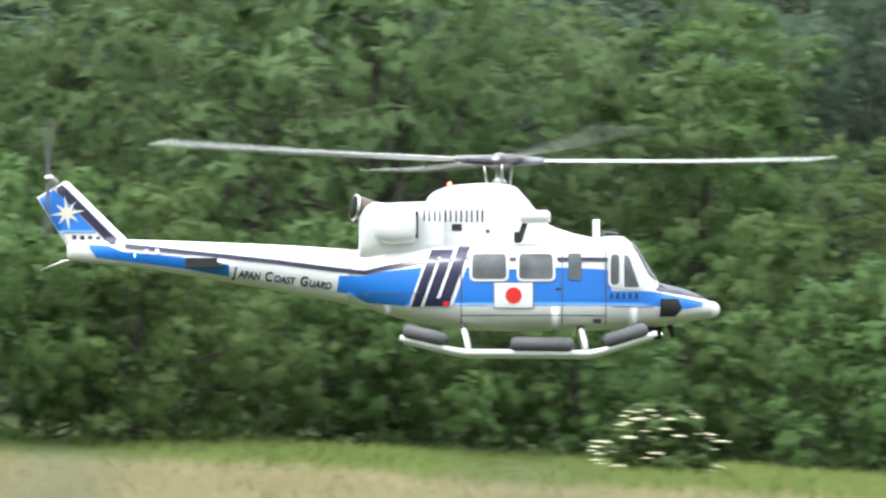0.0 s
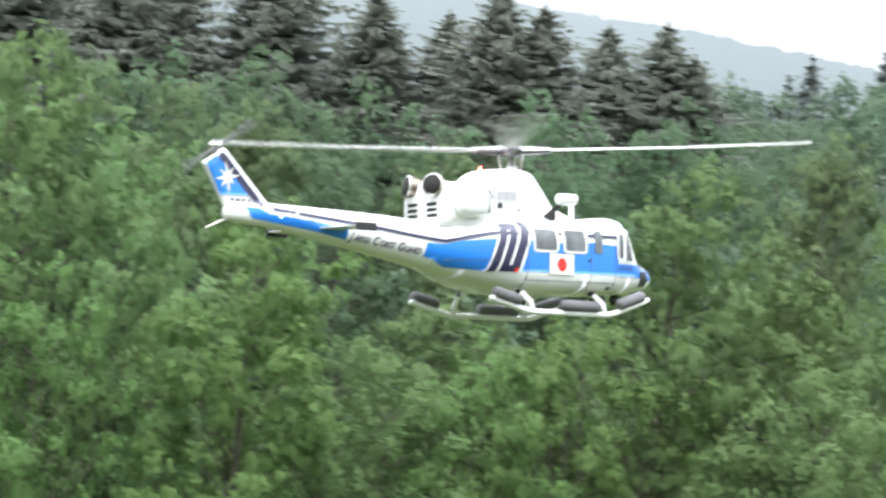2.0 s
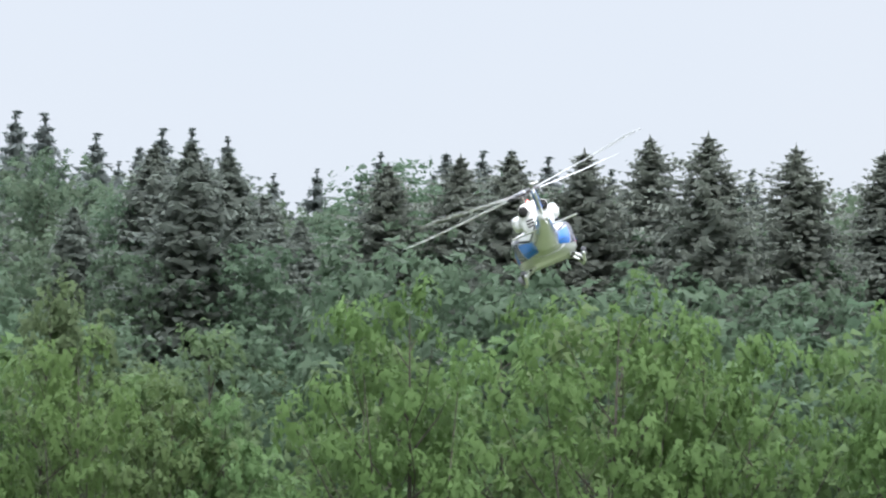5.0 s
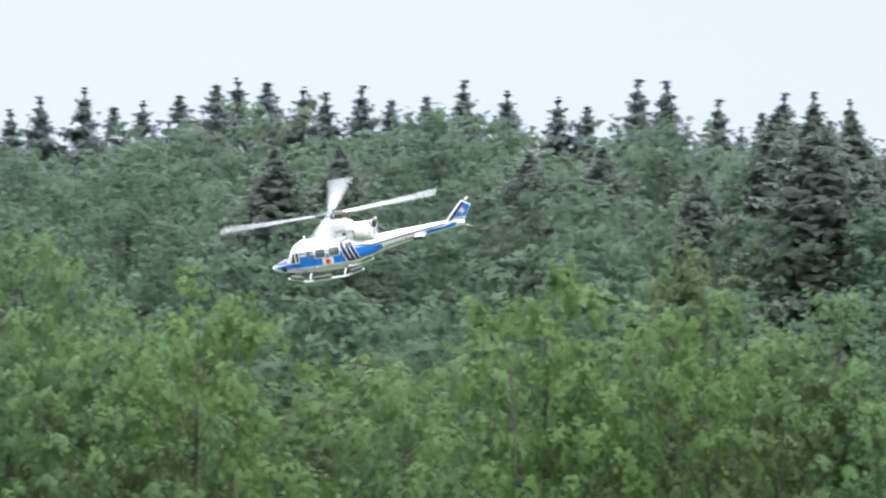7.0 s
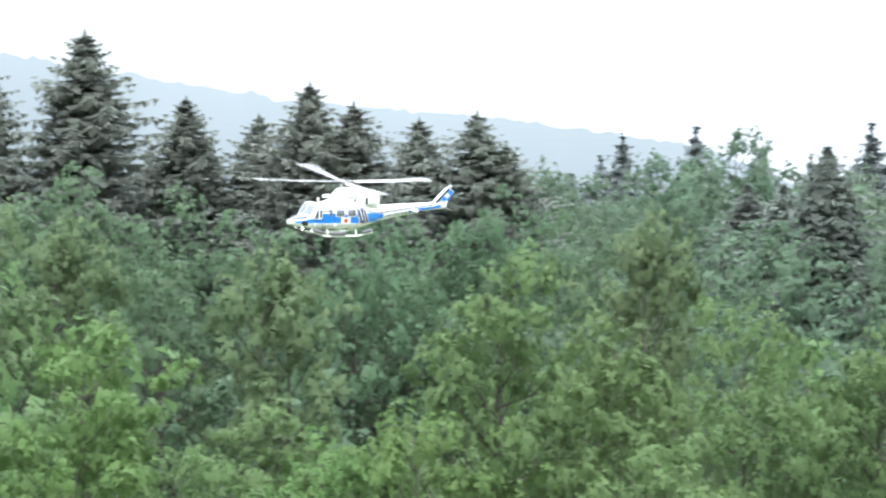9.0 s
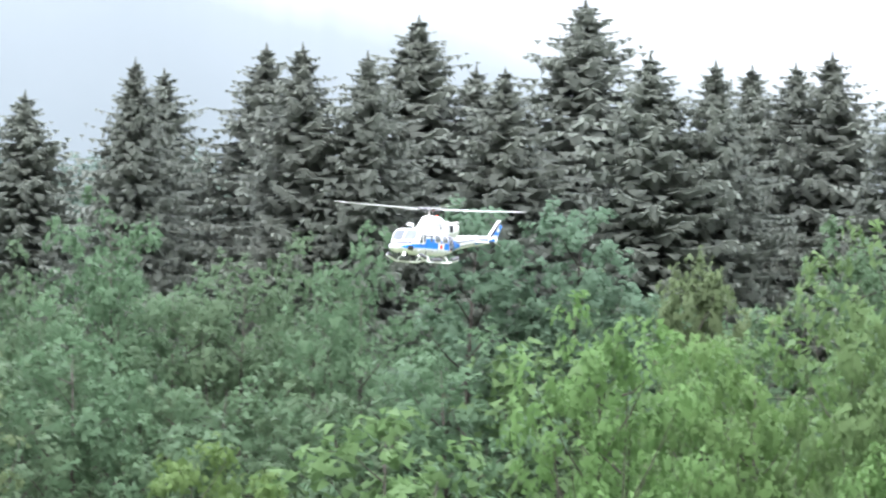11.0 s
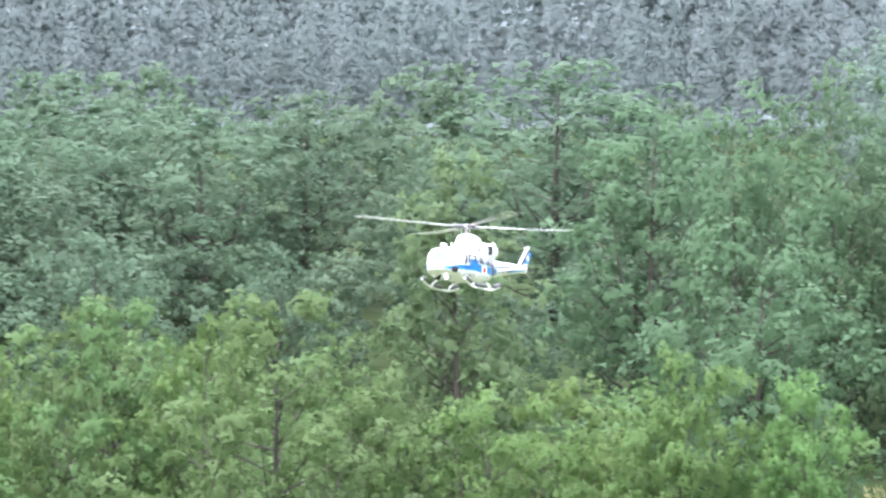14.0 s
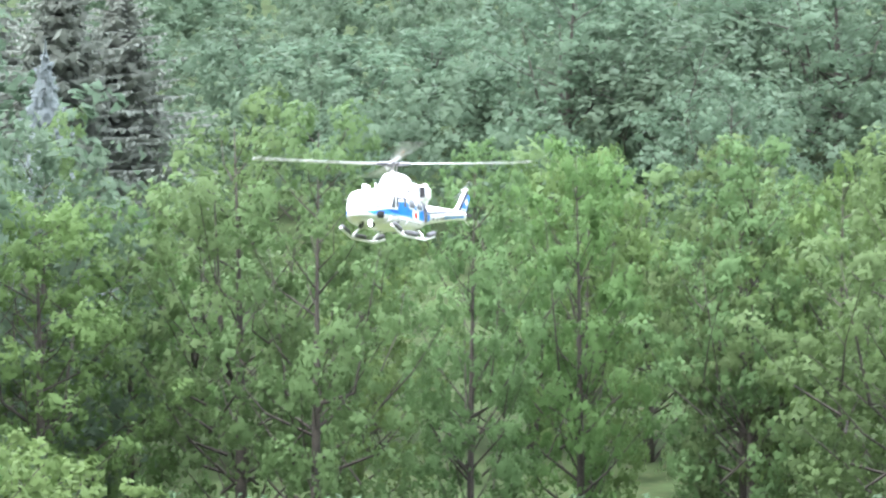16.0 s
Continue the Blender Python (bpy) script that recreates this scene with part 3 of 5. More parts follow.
MIDDLE = [(p[0], p[1]) for p in BEECH_SPOTS]
plant(beeches, filler(152, 165, -17, 5.5, 1.9, MIDDLE, 0.3) + filler(126, 132, -9, 5.6, 1.7, MIDDLE, 1.4), "tall broadleaved tree with a layered green crown", "tree", "broadleaved trees of the wood")
plant(shady, row_of(WOOD_SPOTS, 160, 185, 1.5) + filler(145, 155, 5.8, 23, 2.3, [(6, 5.9), (12, 5.9), (22, 5.7)], 0.2), "tall dark green tree of the shady wood", "tree", "trees of the shady wood")
plant(shady, filler(96, 112, 22.5, 39, 2.0, [(20, 5.5), (40, 6)], 0.0) + filler(122, 135, 24, 39, 2.0, [(20, 7.5), (40, 7.5)], 0.0), "tall dark green tree of the shady wood", "tree", "trees of the shady wood")
plant(shady, [(165 + (el - 7.2) * 45, az, tall_for(165 + (el - 7.2) * 45, az, el), 1.25 * (165 + (el - 7.2) * 45) * radians(w)) for az, el, w in SLOPE_SPOTS],
      "rounded green broadleaved tree on the wooded slope", "tree", "broadleaved trees on the slope")
plant(beeches, row_of([(-17.3, 8.0, 1.7), (-18.3, 7.85, 1.8), (-19.6, 7.7, 1.8), (-20.9, 7.9, 1.7), (-21.5, 7.2, 2.0), (-22.1, 7.8, 1.8), (-23.1, 8.0, 1.6), (-24.2, 7.7, 1.7)], 146, 156, 1.6),
      "tall broadleaved tree with a layered green crown", "tree", "broadleaved trees of the wood")
plant(firs, row_of(BLUE_SPOTS, 128, 132, 1.7), "blue-green tree with dense pointed crown", "tree", "blue-green trees")
plant(willows, row_of(WILLOW_SPOTS, 116, 126, 1.25), "pale grey-green willow with fine leaves among the alders", "tree", "willows")
plant(spruces, row_of(SPRUCE_SPOTS, 176, 196, 2.4), "tall dark spruce with drooping boughs and a ragged top", "tree", "spruces on the slope", (0.95, 2.1))
plant(slope_spruces, row_of(DARK_SPOTS, 190, 212, 2.1), "dark spruce rising out of the hazy broadleaved wood", "tree", "spruces among the broadleaved trees", (0.95, 2.1))
plant(back_spruces, filler(200, 215, -23, -1.5, 0.7, [(-23, 8.6), (-12, 10.0), (-1, 9.3)], 0.5), "tall dark spruce standing behind others", "tree", "spruces of the back row", (0.95, 2.1))
plant(spruces, [(136, 22.3, tall_for(136, 22.3, 7.4), 7.5), (140, 21.5, tall_for(140, 21.5, 7.1), 7.0), (142, 23.4, tall_for(142, 23.4, 7.5), 8.0)], "tall dark spruce with drooping boughs and a ragged top", "tree", "spruces on the slope", (0.6, 2.6))
silver = [(spruce("silver_spruce_tree", 28, 12, 6.0, SILVER, 150, 6, 1.3), 12, 6.0)]
plant(silver, [(119, 22.5, tall_for(119, 22.5, 6.15), 5.0)], "small silvery blue spruce among the green trees", "tree", "")


# far woods: many trees, one sheet of crowns
def far_wood(name, label, rows, kinds, rng, wide):
    quads, faces, tones = [], [], []
    for r, az, tall in rows:
        ob, own = kinds[rng.integers(len(kinds))][:2]
        me = [c for c in ob.children if c.name.startswith(("crown", "foliage"))][0].data
        co = np.empty(len(me.vertices) * 3, np.float32)
        me.vertices.foreach_get("co", co)
        co = co.reshape(-1, 3) * (tall / own) * (wide, wide, 1)
        t = rng.uniform(0, 6.28)
        c, s = math.cos(t), math.sin(t)
        turn = np.array(((c, s, 0), (-s, c, 0), (0, 0, 1)))
        x, y = polar(r, az)
        quads.append((co @ turn + (x, y, ground_z(x, y))).reshape(-1, 3, 3))
        faces.append(FACING[me.name] @ turn)
        tones.append(np.full(len(co), rng.uniform(-0.5, 0.5), np.float32))
    wood = leaves_object(name, np.concatenate(quads), np.concatenate(faces), me.materials[0])
    wood.data.attributes.new("tone", "FLOAT", "POINT").data.foreach_set("value", np.concatenate(tones))
    return tagged(wood, label, "woodland", kind="stuff")


nrng = np.random.default_rng(4)
far_leafy = [(broadleaf("far_tree", s, 16, w, 0.44, HAZE_PAINTED_LEAF, 1600, 30, flat=0.85, top=0.2, tuft=1.15, heads=3, fine=6), 16) for s, w in ((40, 15), (41, 17), (42, 14))]
far_spruce = [(spruce("far_spruce", s, 22, w, HAZE_PAINTED_NEEDLE, 100, 4, 2.7, 0.6, 0.3, 220), 22) for s, w in ((50, 8), (51, 9.5), (54, 8.5))]
pale_spruce = [(spruce("misty_spruce", s, 22, w, PALE_HAZE_NEEDLE, 54, 4, 2.4, 0.75, 0.08, 520), 22) for s, w in ((52, 8), (53, 9))]
pale_leafy = [(broadleaf("misty_tree", s, 16, w, 0.42, PALE_HAZE_LEAF, 3200, 28, flat=0.9, top=0.2, tuft=1.2, fine=6), 16) for s, w in ((46, 15), (47, 17))]
mid_leafy = [(broadleaf("mid_tree", s, 13, w, 0.37, HAZY, 2150, 30, flat=0.85, top=0.25, tuft=1.25, heads=3, fine=6), 13) for s, w in ((44, 11.5), (45, 13))]
rows = []
for r0, drop, step, az0, az1 in ((150, 0.1, 1.9, -65, -16), (168, -0.4, 1.8, -65, -16), (186, -0.8, 1.8, -65, -16)):
    az = az0 + rnd.uniform(0, 1)
    while az < az1:
        r = r0 + rnd.uniform(-5, 5)
        rows.append((r, az, max(3, tall_for(r, az, max(skyline(FRONT, az) - drop, 5.6 + (r0 - 136) * 0.03) + rnd.uniform(-0.4, 0.3)))))
        az += step * rnd.uniform(0.75, 1.25)
for r0, el, step in ((158, 5.6, 1.6), (170, 6.3, 1.9), (186, 6.8, 2.0), (204, 7.3, 1.9), (228, 7.65, 1.8), (258, 7.85, 1.7)):
    az = 5.2
    while az < 24:
        r = r0 + rnd.uniform(-6, 6)
        rows.append((r, az, tall_for(r, az, el - 0.5 * (az < 7.5) + rnd.uniform(-0.4, 0.3))))
        az += step * rnd.uniform(0.75, 1.25)
far_wood("mixed_wood", "mixed green broadleaved wood on the slope behind the alders", rows, mid_leafy, nrng, 1.08)
RIDGE = [(p[0], p[1]) for p in sorted(RIDGE_SPOTS)] + [(-22, 8.5), (-15, 8.4)]
rows = []
for r0, drop, step in ((200, 1.15, 1.3), (226, 0.75, 1.3), (254, 0.42, 1.2), (284, 0.2, 1.1)):
    az = -65.0
    while az < -16.5:
        r = r0 + rnd.uniform(-8, 8)
        rows.append((r, az, tall_for(r, az, skyline(RIDGE, az) - 0.24 - drop + rnd.uniform(-0.3, 0.2))))
        az += step * rnd.uniform(0.75, 1.25)
far_wood("broadleaved_wood", "green broadleaved wood climbing to the ridge, haze painted into its leaves", rows, far_leafy, nrng, 1.1)
rows = [(rnd.uniform(300, 312), az, tall_for(306, az, el + 0.03)) for az, el, w in RIDGE_SPOTS]
az = -65.0
while az < -23:
    rows.append((316, az, tall_for(316, az, skyline(RIDGE, az) - rnd.uniform(0.15, 0.5))))
    az += rnd.uniform(0.3, 0.7)
far_wood("spruce_ridge", "row of spruces along the ridge against the sky, haze painted into the needles", rows, far_spruce, nrng, 1.6)
rows = [(rnd.uniform(425, 440), az, tall_for(432, az, el + 0.03)) for az, el, w in MISTY_SPOTS]
for r0, drop in ((440, 0.15), (422, 0.55), (400, 1.1)):
    az = 1.0
    while az < 21:
        rows.append((r0, az, tall_for(r0, az, 9.98 - drop + (rnd.uniform(-0.32, 0.06) if drop < 0.3 else rnd.uniform(-0.4, 0.1)) - 0.55 * max(0, 2.4 - az))))
        az += rnd.uniform(0.2, 0.34) if drop < 0.3 else rnd.uniform(0.36, 0.6)
far_wood("misty_spruce_wood", "spruce plantation far across the valley, haze painted grey into the needles", rows, pale_spruce, nrng, 1.1)
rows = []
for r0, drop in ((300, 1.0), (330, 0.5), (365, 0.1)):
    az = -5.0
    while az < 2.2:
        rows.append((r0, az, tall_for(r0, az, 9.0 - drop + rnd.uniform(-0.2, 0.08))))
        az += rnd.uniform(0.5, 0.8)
far_wood("misty_wood", "broadleaved wood far up the valley, haze painted pale into its leaves", rows, pale_leafy, nrng, 1.05)
# hedge of shrubs along the near side of the wood, and flowering elders
rows = []
az = 3.4
while az < 39:
    r = rnd.uniform(57, 62)
    r -= 1.1 * max(0, az - 28)
    rows.append((r, az, rnd.uniform(0.9, 1.5) if az < 22.5 else rnd.uniform(2.2, 3.6), 0))
    az += rnd.uniform(0.9, 1.5) if az > 11 else rnd.uniform(1.6, 2.6)
plant(shrubs, rows, "low leafy green shrub at the foot of the wood", "shrub", "shrubs of the hedge")
rows = []
for r0 in (65, 72, 80, 89, 98):
    az = 10.5 + rnd.uniform(0, 1)
    while az < 27:
        r = r0 + rnd.uniform(-3, 3)
        rows.append((r, az, rnd.uniform(1.35, 1.75), rnd.uniform(1.9, 3.2)))
        az += rnd.uniform(0.9, 1.6)
plant(low_shrubs, rows, "low green undergrowth beneath the alders", "shrub", "undergrowth")
rows = []
az = 28.0
while az < 39:
    r = rnd.uniform(66, 84)
    rows.append((r, az, rnd.uniform(6.5, 10.5), 0))
    az += rnd.uniform(1.8, 2.6)
plant(plain_alders, rows, "dark green alder behind the hedge of shrubs", "tree", "alders behind the hedge")
plant(fresh, [(73, 27.6, 7.6, 5.6), (70, 35.6, 3.9, 4.2), (78, 24.6, 6.0, 5.0)], "bright green young tree standing out of the hedge", "tree", "young trees in the hedge")
elder = broadleaf("elder_bush", 33, 2.2, 2.5, 0.075, FRESH, 8000, 26, low=0.1)
erng = np.random.default_rng(34)
for k in range(64):
    bm = bmesh.new()
    a, h = erng.uniform(0, 6.28), erng.uniform(0.25, 1.0)
    rad = 1.22 * math.sin(math.pi * (0.25 + 0.6 * h)) * erng.uniform(0.85, 1.05)
    bmesh.ops.create_icosphere(bm, subdivisions=1, radius=erng.uniform(0.07, 0.15))
    for v in bm.verts:
        v.co = Vector((v.co.x * erng.uniform(0.8, 1.3), v.co.y * erng.uniform(0.8, 1.3), v.co.z * 0.32)) + Vector((rad * math.cos(a), rad * math.sin(a), 2.05 * h))
    part("blossom", bm, BLOSSOM, elder, "flat cream-white flower head")
for r, az, s, turn in ((50.5, 28.0, 0.64, 20), (53.5, 22.4, 0.46, 140), (53, 8.6, 0.45, 70), (54, 6.6, 0.45, 10)):
    x, y = polar(r, az)
    made = copy_thing(elder, pose(x, y, ground_z(x, y) - 0.1, 0, 0, turn))
    made.scale = (s, s, s * 0.72)
    tagged(made, "elder bush with flat cream-white flower heads", "shrub", "flowering elders")
remove(elder)
for kind in mid_leafy + far_leafy + far_spruce + pale_spruce + pale_leafy + alders + open_alders + plain_alders + fresh + beeches + firs + willows + spruces + silver + slope_spruces + back_spruces + shady + low_shrubs + shrubs:
    remove(kind[0])


# rough grass of the field's far side and of the clearing
def rough_grass():
    rng = np.random.default_rng(71)
    n = 52000
    az = np.concatenate([rng.uniform(17, 39, n - 5000), rng.uniform(1.0, 2.7, 5000)])
    r = np.concatenate([rng.uniform(33, 57, n - 5000), rng.uniform(100, 142, 5000)])
    base = np.array([(*polar(a, b), 0) for a, b in zip(r, az)])
    base[:, 2] = [ground_z(x, y) - 0.02 for x, y, _ in base]
    tall = rng.uniform(0.08, 0.24, n)
    side = np.stack([np.cos(radians(30) + az * 0), np.sin(az), az * 0], 1) * rng.uniform(0.012, 0.03, n)[:, None]
    tip = base + np.stack([rng.normal(0, 0.07, n), rng.normal(0, 0.07, n), tall], 1)
    grass = leafage("grass_blade", (0.070, 0.130, 0.028), (0.210, 0.245, 0.080), 0.3)
    straw = leafage("dry_grass_blade", (0.210, 0.200, 0.095), (0.360, 0.330, 0.180), 0.3)
    dry = (r < 44.8 + rng.normal(0, 1.0, n) - 0.35 * np.maximum(0, 33 - az)) & (az > 17) | (az < 4) & (rng.uniform(0, 1, n) < 0.65)
    blades, facing = np.stack([base - side, tip, base + side], 1), np.array((0, -0.5, 0.85)) + (tip - base)
    tagged(leaves_object("meadow_grass", blades[~dry], facing[~dry], grass), "rough green meadow grass at the foot of the wood", "grass", kind="stuff")
    tagged(leaves_object("dry_grass", blades[dry], facing[dry], straw), "straw-coloured dry grass of the open field", "grass", kind="stuff")


rough_grass()


# far hill beyond everything, haze put into its glowing colour, palest at the crest
def haze_painted_hill():
    verts, faces, mist = [], [], []
    n = 1100
    crests = [(-60, 6), (-30, 6.5), (-27, 8.0), (-25.7, 8.55), (-23, 8.95), (-20, 9.2), (-16, 9.8), (-12, 10.5), (-8, 11.3), (-5, 12.0), (-2, 12.8), (8, 13.0), (20, 11.5), (50, 9)]
    for k in range(n + 1):
        az = -60 + 110 * k / n
        crest = skyline(crests, az)
        crest += 0.06 * noise.noise(Vector((az * 3.1, 0, 0))) + 0.05 * noise.noise(Vector((az * 11, 5, 0)))
        crest += 0.16 * max(0.0, noise.noise(Vector((az * 5.3, 9, 0)))) * (1 - abs((az * 7.0) % 2 - 1))
        x, y = polar(2300, az)
        # share of painted haze at each height, full at the crest
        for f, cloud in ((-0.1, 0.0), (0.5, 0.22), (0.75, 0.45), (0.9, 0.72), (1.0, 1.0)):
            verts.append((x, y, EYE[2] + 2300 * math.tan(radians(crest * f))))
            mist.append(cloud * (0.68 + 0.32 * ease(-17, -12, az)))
    for k in range(n):
        for j in range(4):
            a = k * 5 + j
            faces.append((a, a + 5, a + 6, a + 1))
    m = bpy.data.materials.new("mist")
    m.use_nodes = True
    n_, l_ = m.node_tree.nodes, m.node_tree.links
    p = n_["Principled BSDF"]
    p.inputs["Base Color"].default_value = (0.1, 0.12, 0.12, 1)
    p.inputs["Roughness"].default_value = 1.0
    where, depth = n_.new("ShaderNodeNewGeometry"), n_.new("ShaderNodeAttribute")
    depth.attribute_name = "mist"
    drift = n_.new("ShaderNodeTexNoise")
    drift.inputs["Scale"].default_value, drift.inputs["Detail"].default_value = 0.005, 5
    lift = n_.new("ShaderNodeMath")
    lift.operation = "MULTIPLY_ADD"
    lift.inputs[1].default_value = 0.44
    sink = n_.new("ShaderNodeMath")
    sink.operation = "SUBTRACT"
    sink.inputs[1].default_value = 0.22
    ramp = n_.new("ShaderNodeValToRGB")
    # emission from slate to sky colour stands in for haze
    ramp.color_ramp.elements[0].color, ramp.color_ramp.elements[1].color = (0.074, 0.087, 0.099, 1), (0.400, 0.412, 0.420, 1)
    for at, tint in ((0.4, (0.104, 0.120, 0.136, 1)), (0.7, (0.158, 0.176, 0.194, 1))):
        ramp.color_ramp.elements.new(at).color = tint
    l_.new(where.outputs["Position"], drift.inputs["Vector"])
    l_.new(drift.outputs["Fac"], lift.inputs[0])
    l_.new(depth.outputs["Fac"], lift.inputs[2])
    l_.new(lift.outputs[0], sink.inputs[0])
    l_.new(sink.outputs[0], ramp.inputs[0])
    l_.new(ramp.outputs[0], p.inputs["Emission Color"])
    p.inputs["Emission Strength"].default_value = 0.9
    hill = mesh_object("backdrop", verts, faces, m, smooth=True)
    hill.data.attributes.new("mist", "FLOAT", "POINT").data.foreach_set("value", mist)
    tagged(hill, "distant wooded hill, haze painted as a glow that pales towards the crest", "hill", kind="structure")


haze_painted_hill()


# ---------------------------------------------------------------- helicopter
from mathutils.bvhtree import BVHTree

WHITE = material("white_gloss_paint", (0.80, 0.81, 0.81), 0.28, vary=0.03, scale=5, coat=0.4, spots=(0.74, 0.75, 0.73))
BLUE = material("blue_gloss_paint", (0.020, 0.190, 0.680), 0.28, vary=0.06, scale=5, coat=0.4)
NAVY = material("navy_gloss_paint", (0.020, 0.020, 0.060), 0.3, vary=0.1, scale=9, coat=0.3)
RED = material("red_paint", (0.72, 0.025, 0.02), 0.4, vary=0.05)
GOLD = material("pale_gold_paint", (0.70, 0.68, 0.58), 0.45, vary=0.06, scale=30)
FLOAT = material("grey_rubber_float", (0.115, 0.115, 0.125), 0.7, vary=0.2, scale=14, bump=0.4)
BLACK = material("black_plastic", (0.018, 0.018, 0.02), 0.5, vary=0.2, scale=20)
METAL = material("bare_metal", (0.55, 0.54, 0.52), 0.35, 1.0, vary=0.15, scale=20)
HOT = material("heat_stained_steel", (0.16, 0.13, 0.11), 0.35, 1.0, vary=0.4, scale=25)
MOUTH_BLACK = material("matt_black_mouth", (0.012, 0.011, 0.01), 0.9)
BLADE = material("pale_grey_blade_paint", (0.52, 0.53, 0.53), 0.45, vary=0.06, scale=4)
HUB = material("dark_anodised_metal", (0.22, 0.22, 0.23), 0.4, 0.9, vary=0.25, scale=30)
LINE = material("panel_seam", (0.10, 0.11, 0.13), 0.7, vary=0.2, scale=40)


def glass():
    m = material("tinted_window", (0.125, 0.135, 0.145), 0.06, vary=0.5, scale=9)
    p = m.node_tree.nodes["Principled BSDF"]
    p.inputs["Specular IOR Level"].default_value = 0.6
    return m


def lit(name, colour, strength):
    m = material(name, colour, 0.3)
    p = m.node_tree.nodes["Principled BSDF"]
    p.inputs["Emission Color"].default_value, p.inputs["Emission Strength"].default_value = (*colour, 1), strength
    return m


GLASS = glass()
PALE_GLASS = material("pale_windscreen", (0.125, 0.14, 0.155), 0.08, vary=0.3, scale=7)
LAMP = lit("lit_landing_lamp", (0.9, 0.92, 1.0), 12)
BEACON = lit("lit_red_beacon", (1.0, 0.05, 0.03), 14)

helicopter = new("helicopter")
tagged(helicopter, "large white and blue model rescue helicopter flying with spinning rotor", "model helicopter")


def loft(stations, sides=40):
    """A closed hull through rounded stations: (x, bottom, top, half width, squareness)."""
    bm = bmesh.new()
    rings = []
    for x, lo, hi, w, e in stations:
        zc, h = (lo + hi) / 2, (hi - lo) / 2
        ring = []
        for k in range(sides):
            a = 2 * math.pi * k / sides
            c, s = math.cos(a), math.sin(a)
            ring.append(bm.verts.new((x, w * math.copysign(abs(c) ** (2 / e), c), zc + h * math.copysign(abs(s) ** (2 / e), s))))
        rings.append(ring)
    for a, b in zip(rings, rings[1:]):
        for k in range(sides):
            bm.faces.new((a[k], a[(k + 1) % sides], b[(k + 1) % sides], b[k]))
    bm.faces.new(list(reversed(rings[0])))
    bm.faces.new(rings[-1])
    return bm


def dense(stations, step=0.02):
    """Stations filled in smoothly between the given ones."""
    st = np.array(stations, float)
    xs = np.unique(np.concatenate([np.arange(st[0, 0], st[-1, 0], step), st[:, 0]]))
    slope = np.gradient(st[:, 1:], st[:, 0], axis=0)
    rows = []
    for x in xs:
        i = min(max(np.searchsorted(st[:, 0], x) - 1, 0), len(st) - 2)
        d = st[i + 1, 0] - st[i, 0]
        u = (x - st[i, 0]) / d
        v = st[i, 1:] * (1 - u) + st[i + 1, 1:] * u
        h = (2 * u ** 3 - 3 * u ** 2 + 1) * st[i, 1:] + (u ** 3 - 2 * u ** 2 + u) * d * slope[i] + (3 * u ** 2 - 2 * u ** 3) * st[i + 1, 1:] + (u ** 3 - u ** 2) * d * slope[i + 1]
        rows.append((x, *(0.5 * v + 0.5 * h)))
    return rows


hulls = []


def hull(name, stations, label="", sides=40, step=0.02):
    bm = loft(dense(stations, step), sides)
    bmesh.ops.recalc_face_normals(bm, faces=bm.faces[:])
    hulls.append(bm.copy())
    return part(name, bm, WHITE, helicopter, label, smooth=True)


body = hull("fuselage", [(-0.42, -0.375, -0.232, 0.075, 2.3), (-0.376, -0.384, -0.229, 0.088, 2.4), (-0.30, -0.408, -0.226, 0.124, 2.6), (-0.20, -0.432, -0.224, 0.162, 3.0),
                     (-0.10, -0.445, -0.222, 0.184, 3.6), (0.0, -0.449, -0.220, 0.190, 4.0), (0.15, -0.449, -0.216, 0.190, 4.3), (0.25, -0.447, -0.200, 0.187, 4.3),
                     (0.335, -0.443, -0.197, 0.176, 4.2), (0.36, -0.442, -0.215, 0.170, 3.9), (0.428, -0.438, -0.317, 0.142, 2.9), (0.50, -0.427, -0.338, 0.106, 2.6),
                     (0.548, -0.415, -0.357, 0.070, 2.3), (0.572, -0.408, -0.372, 0.036, 2.0)], "white hull with a blue band", step=0.015)
boom = hull("tail_boom", [(-1.172, -0.252, -0.216, 0.012, 2.0), (-1.158, -0.260, -0.206, 0.024, 2.0), (-1.12, -0.266, -0.203, 0.030, 2.1), (-1.014, -0.275, -0.203, 0.036, 2.2),
                         (-0.862, -0.298, -0.207, 0.046, 2.2), (-0.558, -0.350, -0.219, 0.068, 2.3), (-0.40, -0.380, -0.229, 0.084, 2.4)], step=0.04)
hull("rotor_cowling", [(-0.205, -0.24, -0.105, 0.060, 3.4), (-0.187, -0.24, -0.080, 0.064, 3.8), (-0.141, -0.24, -0.059, 0.066, 4.4), (-0.075, -0.24, -0.051, 0.066, 4.6), (-0.012, -0.24, -0.0486, 0.065, 4.6),
                              (0.045, -0.24, -0.060, 0.064, 4.0), (0.085, -0.24, -0.105, 0.065, 3.4), (0.124, -0.24, -0.155, 0.066, 2.8), (0.20, -0.24, -0.185, 0.060, 2.4), (0.27, -0.24, -0.200, 0.045, 2.2)], step=0.015)
hull("engine_cowling", [(-0.378, -0.262, -0.122, 0.088, 3.4), (-0.368, -0.262, -0.108, 0.097, 3.6), (-0.30, -0.262, -0.104, 0.104, 3.6), (-0.20, -0.25, -0.100, 0.104, 3.4), (-0.15, -0.24, -0.104, 0.098, 3.0)])
